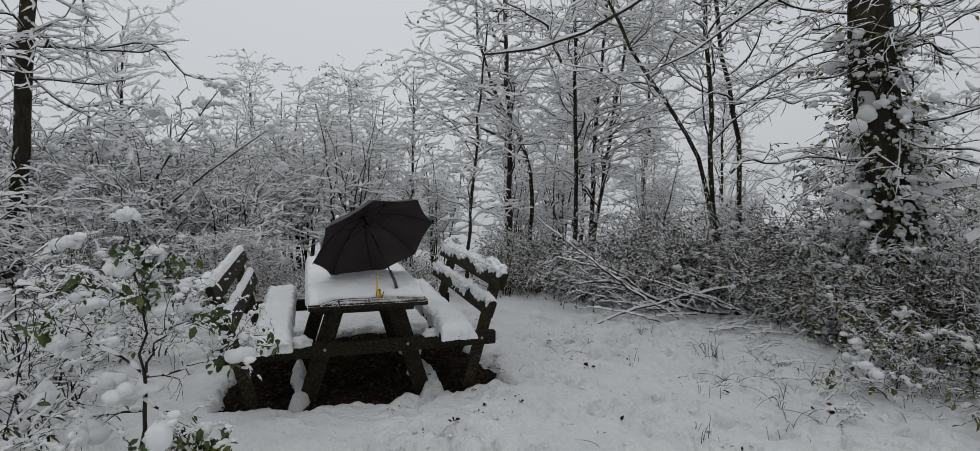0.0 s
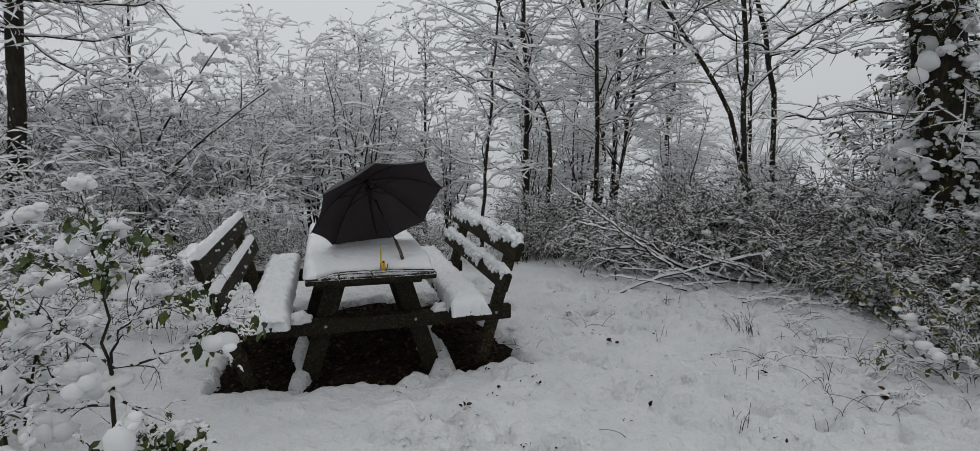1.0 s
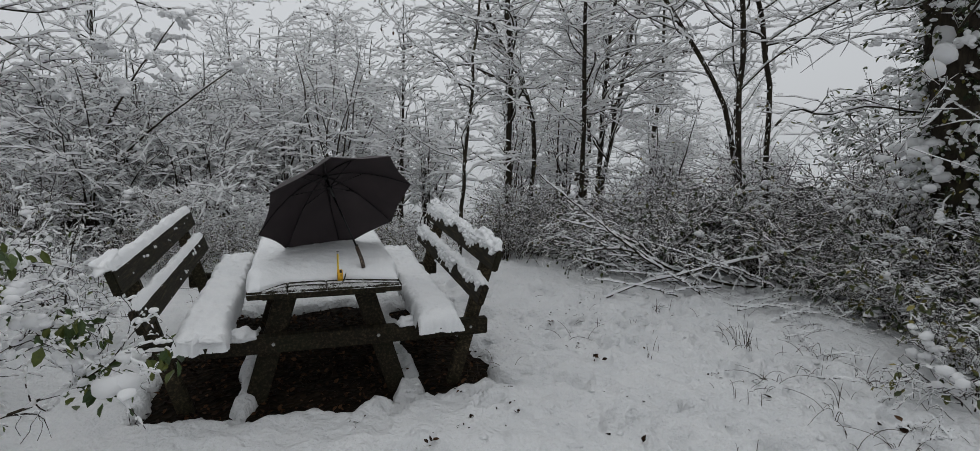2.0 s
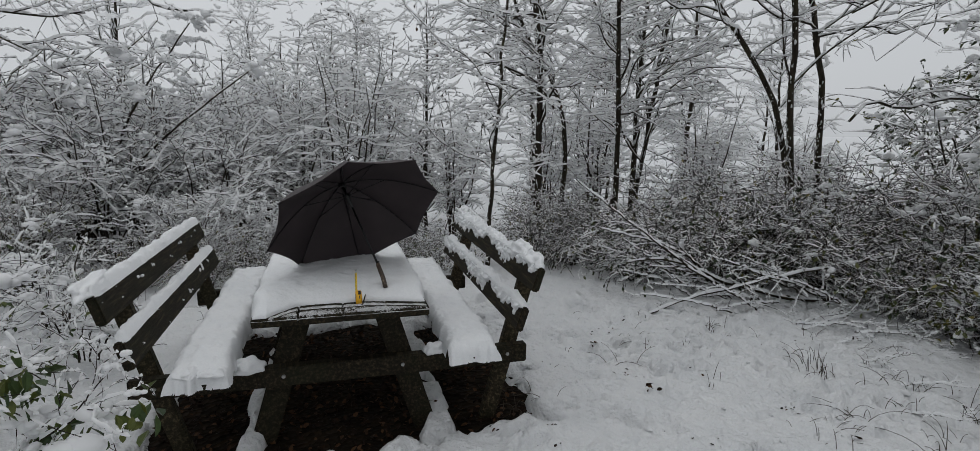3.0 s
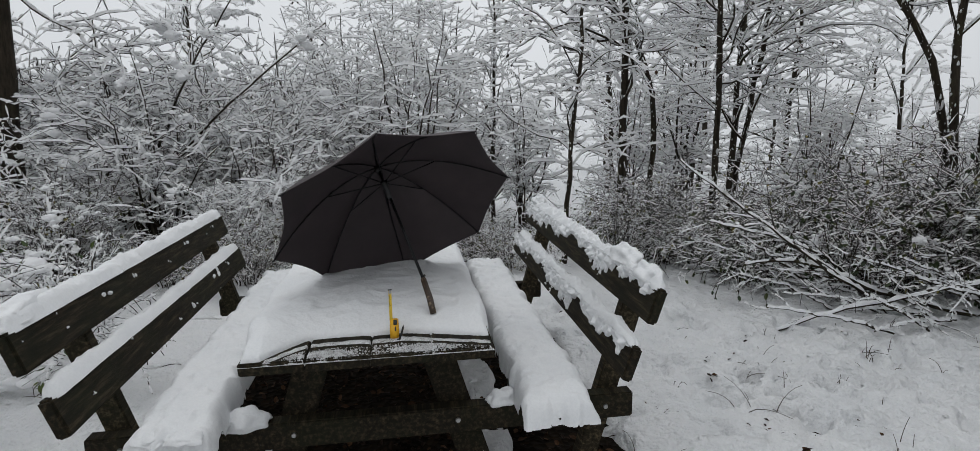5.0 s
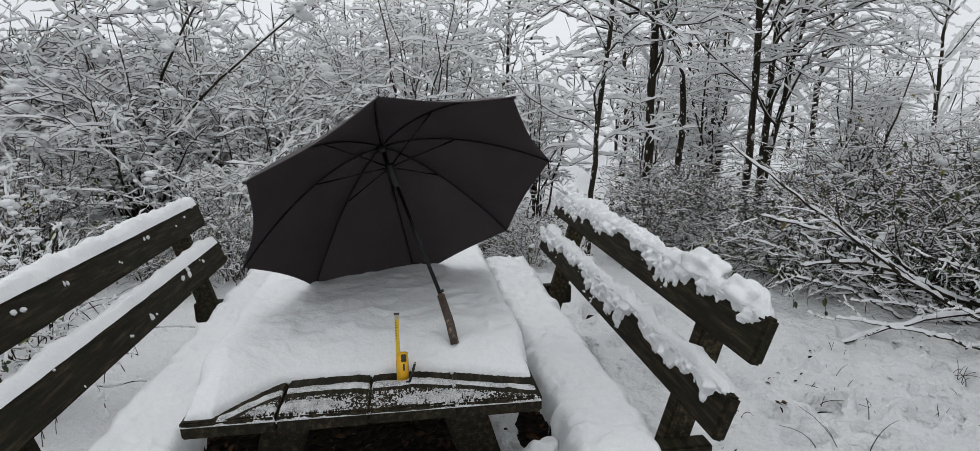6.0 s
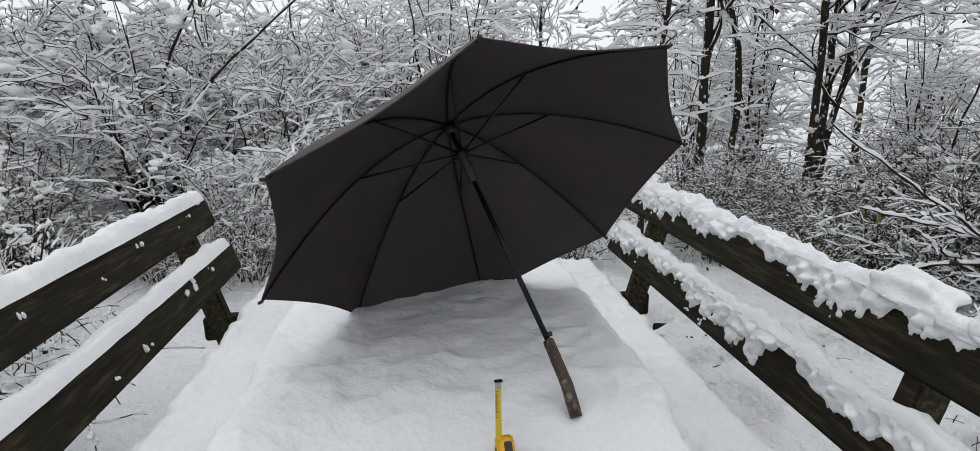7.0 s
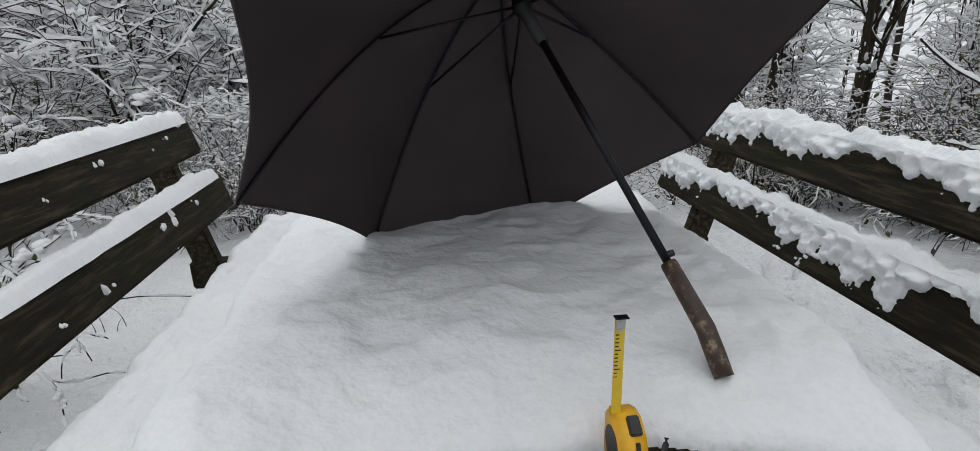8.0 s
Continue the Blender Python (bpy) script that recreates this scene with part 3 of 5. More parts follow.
build_tree("tree", [(0.55, 9.5, -0.4), (0.57, 9.5, 0.85), (0.60, 9.5, 1.75), (0.55, 9.5, 2.1), (0.36, 9.5, 2.29), (0.23, 9.5, 2.45), (-0.08, 9.5, 2.95), (-0.35, 9.5, 3.8), (-0.4, 9.5, 4.6)], 0.042, 0.015, 23,
           "slender tree with a crooked bend in its stem", limbs=20, limb_len=1.5, u0=0.4)
build_tree("tree", [(1.35, 9.5, -0.45), (1.34, 9.5, 0.59), (1.33, 9.5, 1.67), (1.29, 9.5, 2.54), (1.26, 9.5, 3.21), (1.24, 9.5, 5.8)], 0.044, 0.02, 24,
           "slim straight tree with snowy side branches", limbs=28, limb_len=1.8, u0=0.3, leaf=BROWN, leaf_count=420, leaf_size=0.04)
build_tree("tree", [(1.80, 10.7, -0.5), (1.88, 10.7, 0.87), (1.99, 10.7, 1.68), (2.13, 10.7, 2.48), (2.22, 10.7, 3.15), (2.5, 10.7, 5.4)], 0.045, 0.018, 25,
           "leaning slender tree with snowy twigs", limbs=24, limb_len=1.7, leaf=BROWN, leaf_count=300, leaf_size=0.04)
build_tree("tree", [(1.76, 10.7, -0.5), (1.79, 10.7, 0.76), (1.80, 10.7, 1.48), (1.81, 10.7, 2.18), (1.82, 10.7, 3.05), (1.89, 10.7, 3.53), (2.0, 10.7, 5.2)], 0.05, 0.02, 26,
           "slender tree with snowy twigs", limbs=24, limb_len=1.6)
build_tree("tree", [(-0.42, 7.8, -0.2), (-0.38, 7.8, 0.7), (-0.32, 7.8, 1.5), (-0.26, 7.8, 2.14), (-0.22, 7.8, 2.82), (-0.14, 7.8, 3.7)], 0.028, 0.010, 27,
           "thin young tree with fine snowy twigs", limbs=22, limb_len=1.1, u0=0.2, leaf=BROWN, leaf_count=160, leaf_size=0.04)
build_tree("tree", [(3.30, 8.15, -0.25), (3.25, 8.15, 0.56), (3.13, 8.15, 1.24), (2.96, 8.15, 1.75), (2.79, 8.15, 2.28), (2.50, 8.15, 2.59), (2.15, 8.15, 3.04), (1.65, 8.1, 3.8), (1.3, 8.1, 4.8)], 0.038, 0.018, 28,
           "dark leaning tree bending over the clearing", limbs=18, limb_len=1.6, u0=0.45)
build_tree("tree", [(3.20, 8.0, -0.25), (3.14, 8.0, 0.81), (3.08, 8.0, 1.53), (3.02, 8.0, 2.23), (2.97, 8.0, 2.91), (2.85, 8.0, 4.0), (2.7, 8.0, 5.6)], 0.040, 0.024, 29,
           "dark slim tree with wet bare bark", limbs=18, limb_len=1.8, u0=0.4)
build_tree("tree", [(3.89, 8.8, -0.3), (3.87, 8.8, 0.47), (3.79, 8.8, 1.68), (3.73, 8.8, 2.46), (3.53, 8.8, 3.13), (3.3, 8.8, 4.2), (3.1, 8.8, 6.0)], 0.043, 0.024, 30,
           "dark slim tree with wet bare bark", limbs=18, limb_len=1.8, u0=0.4, leaf=OLIVE, leaf_count=120)
for k, (x, y, h, dx) in enumerate([(-4.75, 12.5, 4.1, 0.3), (-4.9, 12.6, 4.0, 0.0), (-3.85, 12.0, 4.0, 0.2), (-3.7, 12.1, 3.8, 0.5), (-1.63, 10.5, 4.2, 0.05),
                                   (-6.25, 14.0, 4.6, 0.0), (-2.43, 11.0, 3.6, 0.2), (-3.2, 12.6, 4.4, -0.2), (-5.6, 13.2, 4.4, -0.3)]):
    z = float(land(np.array(x), np.array(y))) - 0.15
    build_tree("young_tree", [(x, y, z), (x + dx * 0.2, y, 1.2), (x + dx * 0.6, y, h * 0.58), (x + dx, y, h * 0.86)], 0.042, 0.005, 40 + k,
               "thin bare young tree with upswept snowy twigs", limbs=22, limb_len=1.3, u0=0.12, limb_angle=34, rise=0.35, twigs=4, fine=2, snow=0.0125, twig=HAZED_TWIG, group="young trees behind the clearing",
               leaf=BROWN, leaf_count=70)

# great ivy-clad trunk beside the clearing
rg = np.random.RandomState(77)
IVY_LINE = [(4.48, 5.8, -0.15), (4.318, 5.8, 0.56), (4.177, 5.8, 1.22), (4.013, 5.8, 1.87), (3.825, 5.8, 2.69), (3.755, 5.8, 3.36), (3.65, 5.8, 5.2)]
big = build_tree("ivy_tree", IVY_LINE, 0.225, 0.18, 31,
                 "thick old trunk clad in snowy ivy", limbs=34, limb_len=1.7, u0=0.34, limb_angle=78, rise=0.0, twigs=6, fine=3, leaf=OLIVE, leaf_count=420, leaf_size=0.05, limb_r=0.010, snow=0.0048, trunk_snow=False, level=0.7)
IA = line(np.array(IVY_LINE) - np.array(IVY_LINE[0]), 14)
u = 0.62 * rg.uniform(0, 1, 1300) ** 1.25
ph = rg.uniform(0, 2 * np.pi, 1300)
foot = np.stack([np.interp(u * 13, np.arange(14), IA[0, :, c]) for c in range(3)], 1)
out = np.stack([np.cos(ph), np.sin(ph), rg.uniform(-0.25, 0.7, 1300)], 1)
foot = foot + out * np.array([1, 1, 0]) * 0.18
reach = rg.uniform(0.05, 0.22, (1300, 1, 1)) * (0.8 + 1.6 * (rg.rand(1300, 1, 1) > 0.7))
sg = np.linspace(0, 1, 6)[None, :, None]
IP = foot[:, None] + reach * (sg * unit(out)[:, None] + sg * sg * np.array([0, 0, -0.35])) + np.cumsum(rg.normal(0, 0.012, (1300, 6, 3)), 1)
IQ = np.full((1300, 6), 0.003)
far_out = (reach[:, 0, 0] > 0.2) & (rg.rand(1300) < 0.5)
sheet_part("ivy_shoots", *tubes(IP, IQ, 3), TWIG, big, kind="stuff")
sheet_part("ivy_snow", *caps(IP[far_out], IQ[far_out], rg, 0.0055, 1.5, 0.5, True, 2), TWIG_SNOW, big, "snow caught on the ivy shoots", True, "stuff")
C, D = tips(IP, IQ, rg, 2600, 0.35)
sheet_part("ivy_snow_clumps", *drapes(C, D + np.array([0, 0, -0.7]), 0.022 * np.exp(rg.normal(0.0, 0.6, 2600)), rg, 0.8, True, 5), TWIG_SNOW, big, "soft clumps of snow on the ivy", True, "stuff")
C, D = tips(IP, IQ, rg, 900, 0.5)
sheet_part("yellowing_leaves", *leaves(C, D, 0.055, rg, 0.9), OLIVE, big, "yellowing olive leaves", kind="stuff")
C, D = tips(IP, IQ, rg, 3600, 0.2)
sheet_part("ivy_leaves", *leaves(C, D, 0.048, rg, 0.8), IVY, big, "dark green ivy leaves", kind="stuff")

# limbs reaching over the clearing belong to trees beside it
build_tree("overhanging_tree", [(5.6, 6.0, -0.2), (5.6, 6.0, 2.0), (5.4, 6.0, 4.2), (5.2, 5.9, 5.6)], 0.11, 0.05, 33,
           "dark tree with long limbs reaching over the clearing", limbs=14, limb_len=1.5, u0=0.35,
           extra=[([(5.4, 6.0, 4.3), (3.2, 5.8, 4.2), (1.9, 5.6, 3.75), (1.23, 5.5, 3.21), (1.0, 5.5, 2.96), (0.66, 5.5, 2.73), (0.42, 5.5, 2.84), (-0.11, 5.5, 2.8)], 0.035, 0.010),
                  ([(5.45, 6.0, 4.0), (3.5, 5.9, 3.9), (2.58, 6.0, 3.36), (2.43, 6.0, 3.17), (2.19, 6.0, 2.92), (1.75, 6.0, 2.79)], 0.03, 0.008),
                  ([(0.66, 5.5, 2.73), (0.5, 5.5, 3.1), (0.1, 5.5, 3.3)], 0.014, 0.006)])

# shrub patterns, each set up once and repeated round the clearing
thicket = [build_shrub("thicket_shrub", 101, "tangled low shrub of dark twigs lined with snow", 18, 1.5, 0.95, 0.35, 8, 4, 0.55, 0.010, 100, 0.028, OLIVE, 420, 0.045, 0.0050, 5, 4, twist=1.1, fat=0.0050, gaps=0.66, at=(4.3, 7.4, -0.1)),
           build_shrub("thicket_shrub", 102, "tangled low shrub of dark twigs lined with snow", 18, 1.2, 1.1, 0.45, 8, 4, 0.5, 0.010, 90, 0.028, OLIVE, 360, 0.045, 0.0050, 5, 4, twist=1.1, fat=0.0050, gaps=0.66, at=(2.4, 7.1, -0.1))]
bramble = [build_shrub("bramble_thicket", 107, "low dark tangle of bramble stems with dark green leaves", 28, 0.95, 1.0, 0.4, 7, 4, 0.45, 0.009, 40, 0.026, IVY, 800, 0.05, 0.0045, fat=0.0045, gaps=0.6, f2=2, at=(3.1, 7.3, -0.08))]
laden = [build_shrub("laden_shrub", 103, "dense shrub bowed under clumps of snow", 14, 2.5, 1.2, 0.35, 8, 4, 0.75, 0.016, 150, 0.044, None, 0, 0.05, 0.0125, 7, 4, True, 0.0065, 0.34, f2=3, at=(-4.9, 7.6, -0.1)),
         build_shrub("laden_shrub", 104, "dense shrub bowed under clumps of snow", 14, 2.9, 1.4, 0.4, 8, 4, 0.8, 0.016, 150, 0.046, None, 0, 0.05, 0.0125, 7, 4, True, 0.0065, 0.34, f2=3, at=(-6.2, 8.8, -0.2))]
snowy = [build_shrub("snowy_shrub", 108, "bushy shrub with yellowing leaves and soft snow on its twigs", 13, 2.2, 1.0, 0.3, 8, 4, 0.6, 0.012, 210, 0.042, OLIVE, 260, 0.055, 0.0062, 8, 5, True, 0.0045, 0.45, f2=2, twist=0.9, fine_lumps=True, at=(4.05, 6.25, -0.08))]
evergreen = build_shrub("evergreen_shrub", 109, "dark evergreen shrub heaped with snow", 16, 3.0, 1.3, 0.25, 10, 4, 0.8, 0.02, 520, 0.062, IVY, 5200, 0.055, 0.0085, 7, 4, True, 0.006, 0.4, f2=2, at=(7.0, 10.2, -0.25))
tall = [build_shrub("tall_shrub", 105, "tall bare shrub with fine snow-lined twigs", 13, 3.0, 0.9, 0.1, 9, 3, 0.85, 0.019, 170, 0.034, None, 0, 0.05, 0.0150, fat=0.0046, gaps=0.18, level=0.5, f2=3, twig=HAZED_TWIG, at=(-2.6, 9.6, -0.2), upright=0.8),
        build_shrub("tall_shrub", 106, "tall bare shrub with fine snow-lined twigs", 13, 3.2, 1.1, 0.15, 9, 3, 0.9, 0.019, 170, 0.034, BROWN, 110, 0.045, 0.0150, fat=0.0046, gaps=0.18, level=0.5, f2=3, twig=HAZED_TWIG, at=(1.3, 12.2, -0.3), upright=0.8)]
build_tree("leaning_shrub", [(-5.55, 7.9, -0.15), (-5.52, 7.9, 0.14), (-5.46, 7.9, 0.51), (-5.0, 7.9, 1.38), (-4.61, 7.9, 1.99), (-3.95, 7.9, 2.78)], 0.030, 0.005, 120, "shrub of long leaning stems loaded with snow", limbs=12, limb_len=0.8, u0=0.15,
           category="shrub", snow=0.011, limb_r=0.012, clumps=230, clump=0.055,
           extra=[([(-5.46, 7.9, 0.51), (-4.64, 7.9, 1.23), (-3.75, 7.9, 1.92), (-2.95, 7.95, 2.45)], 0.020, 0.006), ([(-5.47, 7.9, 0.55), (-5.98, 7.9, 1.1), (-6.47, 7.9, 1.52), (-7.2, 7.9, 2.0)], 0.020, 0.006),
                  ([(-5.5, 7.9, 0.4), (-4.9, 7.7, 0.9), (-4.3, 7.6, 1.25)], 0.014, 0.005), ([(-5.5, 7.9, 0.5), (-5.65, 8.0, 1.3), (-6.0, 8.1, 2.2)], 0.016, 0.005)])


def repeat(patterns, spots, seed):
    rg = np.random.RandomState(seed)
    for i, (x, y, s) in enumerate(spots):
        z = float(land(np.array(x), np.array(y))) - 0.06
        copy_thing(patterns[i % len(patterns)], pose(x, y, z, 0, 0, rg.uniform(0, 360)) @ Matrix.Diagonal((s, s, s * rg.uniform(0.9, 1.15), 1)))


repeat(thicket, [(3.3, 7.6, 1.0), (4.0, 6.5, 0.9), (3.0, 6.9, 0.75), (1.5, 7.7, 0.8), (2.0, 8.4, 0.9), (4.9, 5.6, 1.0),
                 (4.0, 5.3, 0.75), (0.9, 8.9, 0.8), (0.3, 8.6, 0.7), (-1.4, 8.0, 0.7), (4.7, 4.2, 0.7), (5.3, 4.6, 1.0),
                 (-1.7, 7.3, 0.55), (-0.9, 7.5, 0.55), (0.2, 7.8, 0.6), (-2.6, 7.0, 0.5), (-3.1, 6.4, 0.5), (-3.8, 6.3, 0.6), (-4.6, 6.0, 0.7), (3.6, 5.9, 0.6), (4.3, 5.0, 0.7), (4.9, 3.5, 0.7), (7.6, 8.6, 1.1)], 1)
repeat(bramble, [(2.0, 7.2, 1.0), (2.6, 7.9, 1.1), (4.1, 7.2, 1.15), (4.9, 7.3, 1.2), (3.7, 8.0, 1.3), (1.3, 7.3, 0.8), (3.6, 6.4, 0.9), (4.4, 6.2, 1.0), (5.4, 5.9, 1.1), (4.2, 4.9, 0.9), (3.9, 5.7, 0.9), (0.6, 8.3, 0.8)], 5)
repeat(laden, [(-5.6, 7.0, 0.5), (-3.9, 8.0, 0.85), (-7.2, 7.4, 1.1), (-5.4, 9.6, 1.1), (-7.5, 9.9, 1.2), (-8.8, 8.4, 1.2), (-3.2, 7.4, 0.5), (-4.6, 10.4, 1.1), (-6.6, 11.4, 1.3),
               (-4.9, 6.4, 0.7), (-3.6, 7.0, 0.55), (-5.6, 5.4, 0.8), (-7.0, 5.6, 1.0), (-6.6, 9.3, 1.3), (-5.3, 8.9, 1.15), (-7.9, 8.6, 1.35), (-4.4, 9.4, 1.0)], 2)
repeat(snowy, [(4.9, 5.0, 0.8), (4.9, 7.3, 0.8), (1.75, 7.9, 0.4), (3.05, 7.0, 0.42)], 6)
repeat(tall, [(-3.6, 10.3, 0.9), (-1.2, 10.4, 0.7), (0.3, 11.2, 0.75), (2.9, 10.8, 0.8), (-5.0, 11.9, 0.9), (-2.1, 12.2, 0.8), (3.6, 12.4, 0.8), (4.6, 10.9, 0.6),
              (5.2, 13.6, 0.5), (7.6, 12.8, 0.45), (4.3, 9.3, 0.5), (-8.8, 12.6, 1.0)], 3)

# woods further off, and unseen trees added to hold back sky light
wood = [build_tree("woodland_tree", [(-11.5, 17, -0.7), (-11.4, 17, 1.2), (-11.6, 17, 3.0), (-11.4, 17, 6.0)], 0.09, 0.02, 61, "snow-dusted tree in the wood behind", limbs=40, limb_len=2.2, u0=0.12, twigs=4, fine=1, limb_angle=52, snow=0.034, single=False, trunk_snow=False, group="woodland trees", twig=HAZED_TWIG),
        build_tree("woodland_tree", [(2.5, 17.5, -0.7), (2.6, 17.5, 1.5), (2.4, 17.5, 3.5), (2.5, 17.5, 5.4)], 0.08, 0.02, 62, "snow-dusted tree in the wood behind", limbs=40, limb_len=2.1, u0=0.1, twigs=4, fine=1, limb_angle=48, snow=0.034, single=False, trunk_snow=False, group="woodland trees", twig=HAZED_TWIG)]
spots = []
rg = np.random.RandomState(8)
for ang in np.linspace(-58, 52, 16):
    d = rg.uniform(14.5, 20)
    spots.append((d * math.sin(radians(ang)), 1 + d * math.cos(radians(ang)), rg.uniform(0.32, 0.46) if ang < -6 else rg.uniform(0.60, 0.80)))
for ang in np.linspace(-56, 50, 16):
    d = rg.uniform(23, 32)
    spots.append((d * math.sin(radians(ang)), 1 + d * math.cos(radians(ang)), rg.uniform(0.42, 0.62) if ang < -6 else rg.uniform(0.8, 1.05)))
# Ring behind the camera, out of view: added to screen the low sky.
for ang in np.linspace(80, 280, 7):
    d = rg.uniform(9, 13)
    spots.append((d * math.sin(radians(ang)), 1 + d * math.cos(radians(ang)), rg.uniform(0.85, 1.1)))
spots = [(x, y, s) for x, y, s in spots if y < 0 or not 24 < math.degrees(math.atan2(x, y - 1.2)) < 37]    # open sky beyond the slim trunks
# Four unseen trees beside the way, added to darken the snow on the right.
spots += [(6.4, 2.6, 1.1), (5.6, 0.4, 1.1), (7.6, 4.4, 1.2), (4.8, -1.8, 1.1)]
repeat(wood, spots, 4)


# ---------------------------------------------------------------- picnic table
table = thing("picnic_table", TABLE, "dark-stained wooden picnic table with attached backed benches", "picnic table")


def plank(name, size, at, turn=(0, 0, 0), label="", bevel=0.006, mat=TIMBER):
    return part(name, box(size, pose(*at, *turn), bevel, 0.002), mat, table, label)


TOP_Z = 0.727
BACK_TILT = 18.0
BACKS = (("lower_back_board", 0.902, 0.618), ("upper_back_board", 0.986, 0.824))
BACK_MID, BACK_LIFT = {-1: 0.70, 1: 0.78}, {-1: 0.014, 1: 0.0}
for k in range(4):
    plank("top_plank", (0.2036, 1.98, 0.042), (-0.309 + k * 0.206, 0.785, TOP_Z - 0.021), bevel=0.004)
for b in (0.088, 1.492):
    plank("top_bearer", (0.72, 0.055, 0.085), (0, b, TOP_Z - 0.0855))
for b in (0.03, 1.55):
    plank("cross_beam", (2.0, 0.06, 0.105), (0, b, 0.350))
for side in (-1, 1):
    for b in (0.089, 1.491):
        plank("leg", (0.122, 0.056, 0.78), (side * 0.328, b, 0.28), (0, -side * 17, 0))
    for k in range(2):
        plank("seat_plank", (0.120, 1.98, 0.040), (side * (0.592 + k * 0.125), 0.79, 0.4235))
    for b in (0.089, 1.491):
        plank("back_post", (0.085, 0.056, 1.02), (side * 0.907, b, 0.375), (0, side * 15.5, 0), "worn brown upright post", mat=POST_TIMBER)
    for name, a, z in BACKS:
        plank(name, (0.042, 1.97, 0.130), (side * a, BACK_MID[side], z + BACK_LIFT[side]), (0, side * BACK_TILT, 0), bevel=0.008)
    for a in (0.30, 0.885):
        part("bolt", rod([(side * a, 0.002, 0.352), (side * a, -0.006, 0.352)], [0.011, 0.009], 8), STEEL, table, "small galvanised bolt head")


# ---------------------------------------------------------------- snow on the table
def slab(name, a0, a1, b0, b1, z, height, m, label, na, nb, mat=SNOW):
    """A layer of snow on a flat board; height(a, b) above it."""
    rows = np.linspace(b0, b1, nb) if b1 < 1 else np.concatenate([np.linspace(b0, 0.06, 70), np.linspace(0.066, b1, nb - 70)])
    a, b = np.meshgrid(np.linspace(a0, a1, na), rows, indexing="ij")
    h, da, db = height(a, b)
    faces = grid_faces(na, nb)
    faces = faces[h.ravel()[faces].max(1) > -0.0185]
    ob = sheet_part(name, np.stack([a + da, b + db, z + h], -1).reshape(-1, 3), faces, mat, None, "", True)
    ob.matrix_world = m
    return tagged(ob, label, "snow")


def edge(a, lo, hi, w):
    d = np.minimum(a - lo, hi - a)
    return np.sqrt(np.clip(1 - (1 - np.clip(d / w, 0, 1)) ** 2, 0, 1))


def billow(a, b, octaves=2):
    """Soft rounded lumps, 0 to 1."""
    return 1 - np.abs(2 * fbm(a, b, octaves) / 0.94 - 0.75 * 1.06)


def snow_front(a):
    """How far the deep snow reaches towards the table's end."""
    bow = -0.032 - 0.075 * np.clip((a - 0.08) / 0.32, 0, 1) ** 1.4 - 0.02 * np.clip(-a / 0.3, 0, 1) ** 2
    return np.maximum(bow - 0.16 * np.clip((-a - 0.20) / 0.17, 0, 1) ** 1.5 + 0.016 * (fbm(a * 18, a * 0 + 9) - 0.47), -0.196)


def top_snow(a, b):
    ragged = 0.03 * (fbm(b * 14 + 3, a * 0 + 2.0) - 0.47)
    h = (0.070 + 0.022 * (fbm(a * 4, b * 4) - 0.47) + 0.016 * (fbm(a * 9 + b * 3, b * 9) - 0.47) + 0.016 * (billow(a * 11 + 3, b * 11, 2) - 0.5) + 0.005 * (fbm(a * 25, b * 25, 2) - 0.37) + 0.003 * (fbm(a * 50, b * 50, 2) - 0.37))
    h = h * edge(a, -0.425 + ragged, 0.425 + ragged, 0.05) * edge(b, -9, 1.79, 0.06)
    d = b - snow_front(a)
    up = np.clip(d / 0.24, 0, 1)
    rise = 0.16 * np.sqrt(np.clip(d / 0.015, 0, 1)) + 0.84 * (up * (2 - up))
    ends = edge(a, -0.43, 0.43, 0.02)
    return np.where(d > 0, h * rise + 0.002, -0.02) * ends - 0.03 * (1 - ends), -0.04 * a * np.clip(1.5 - d / 0.12, 0, 1), 0 * b


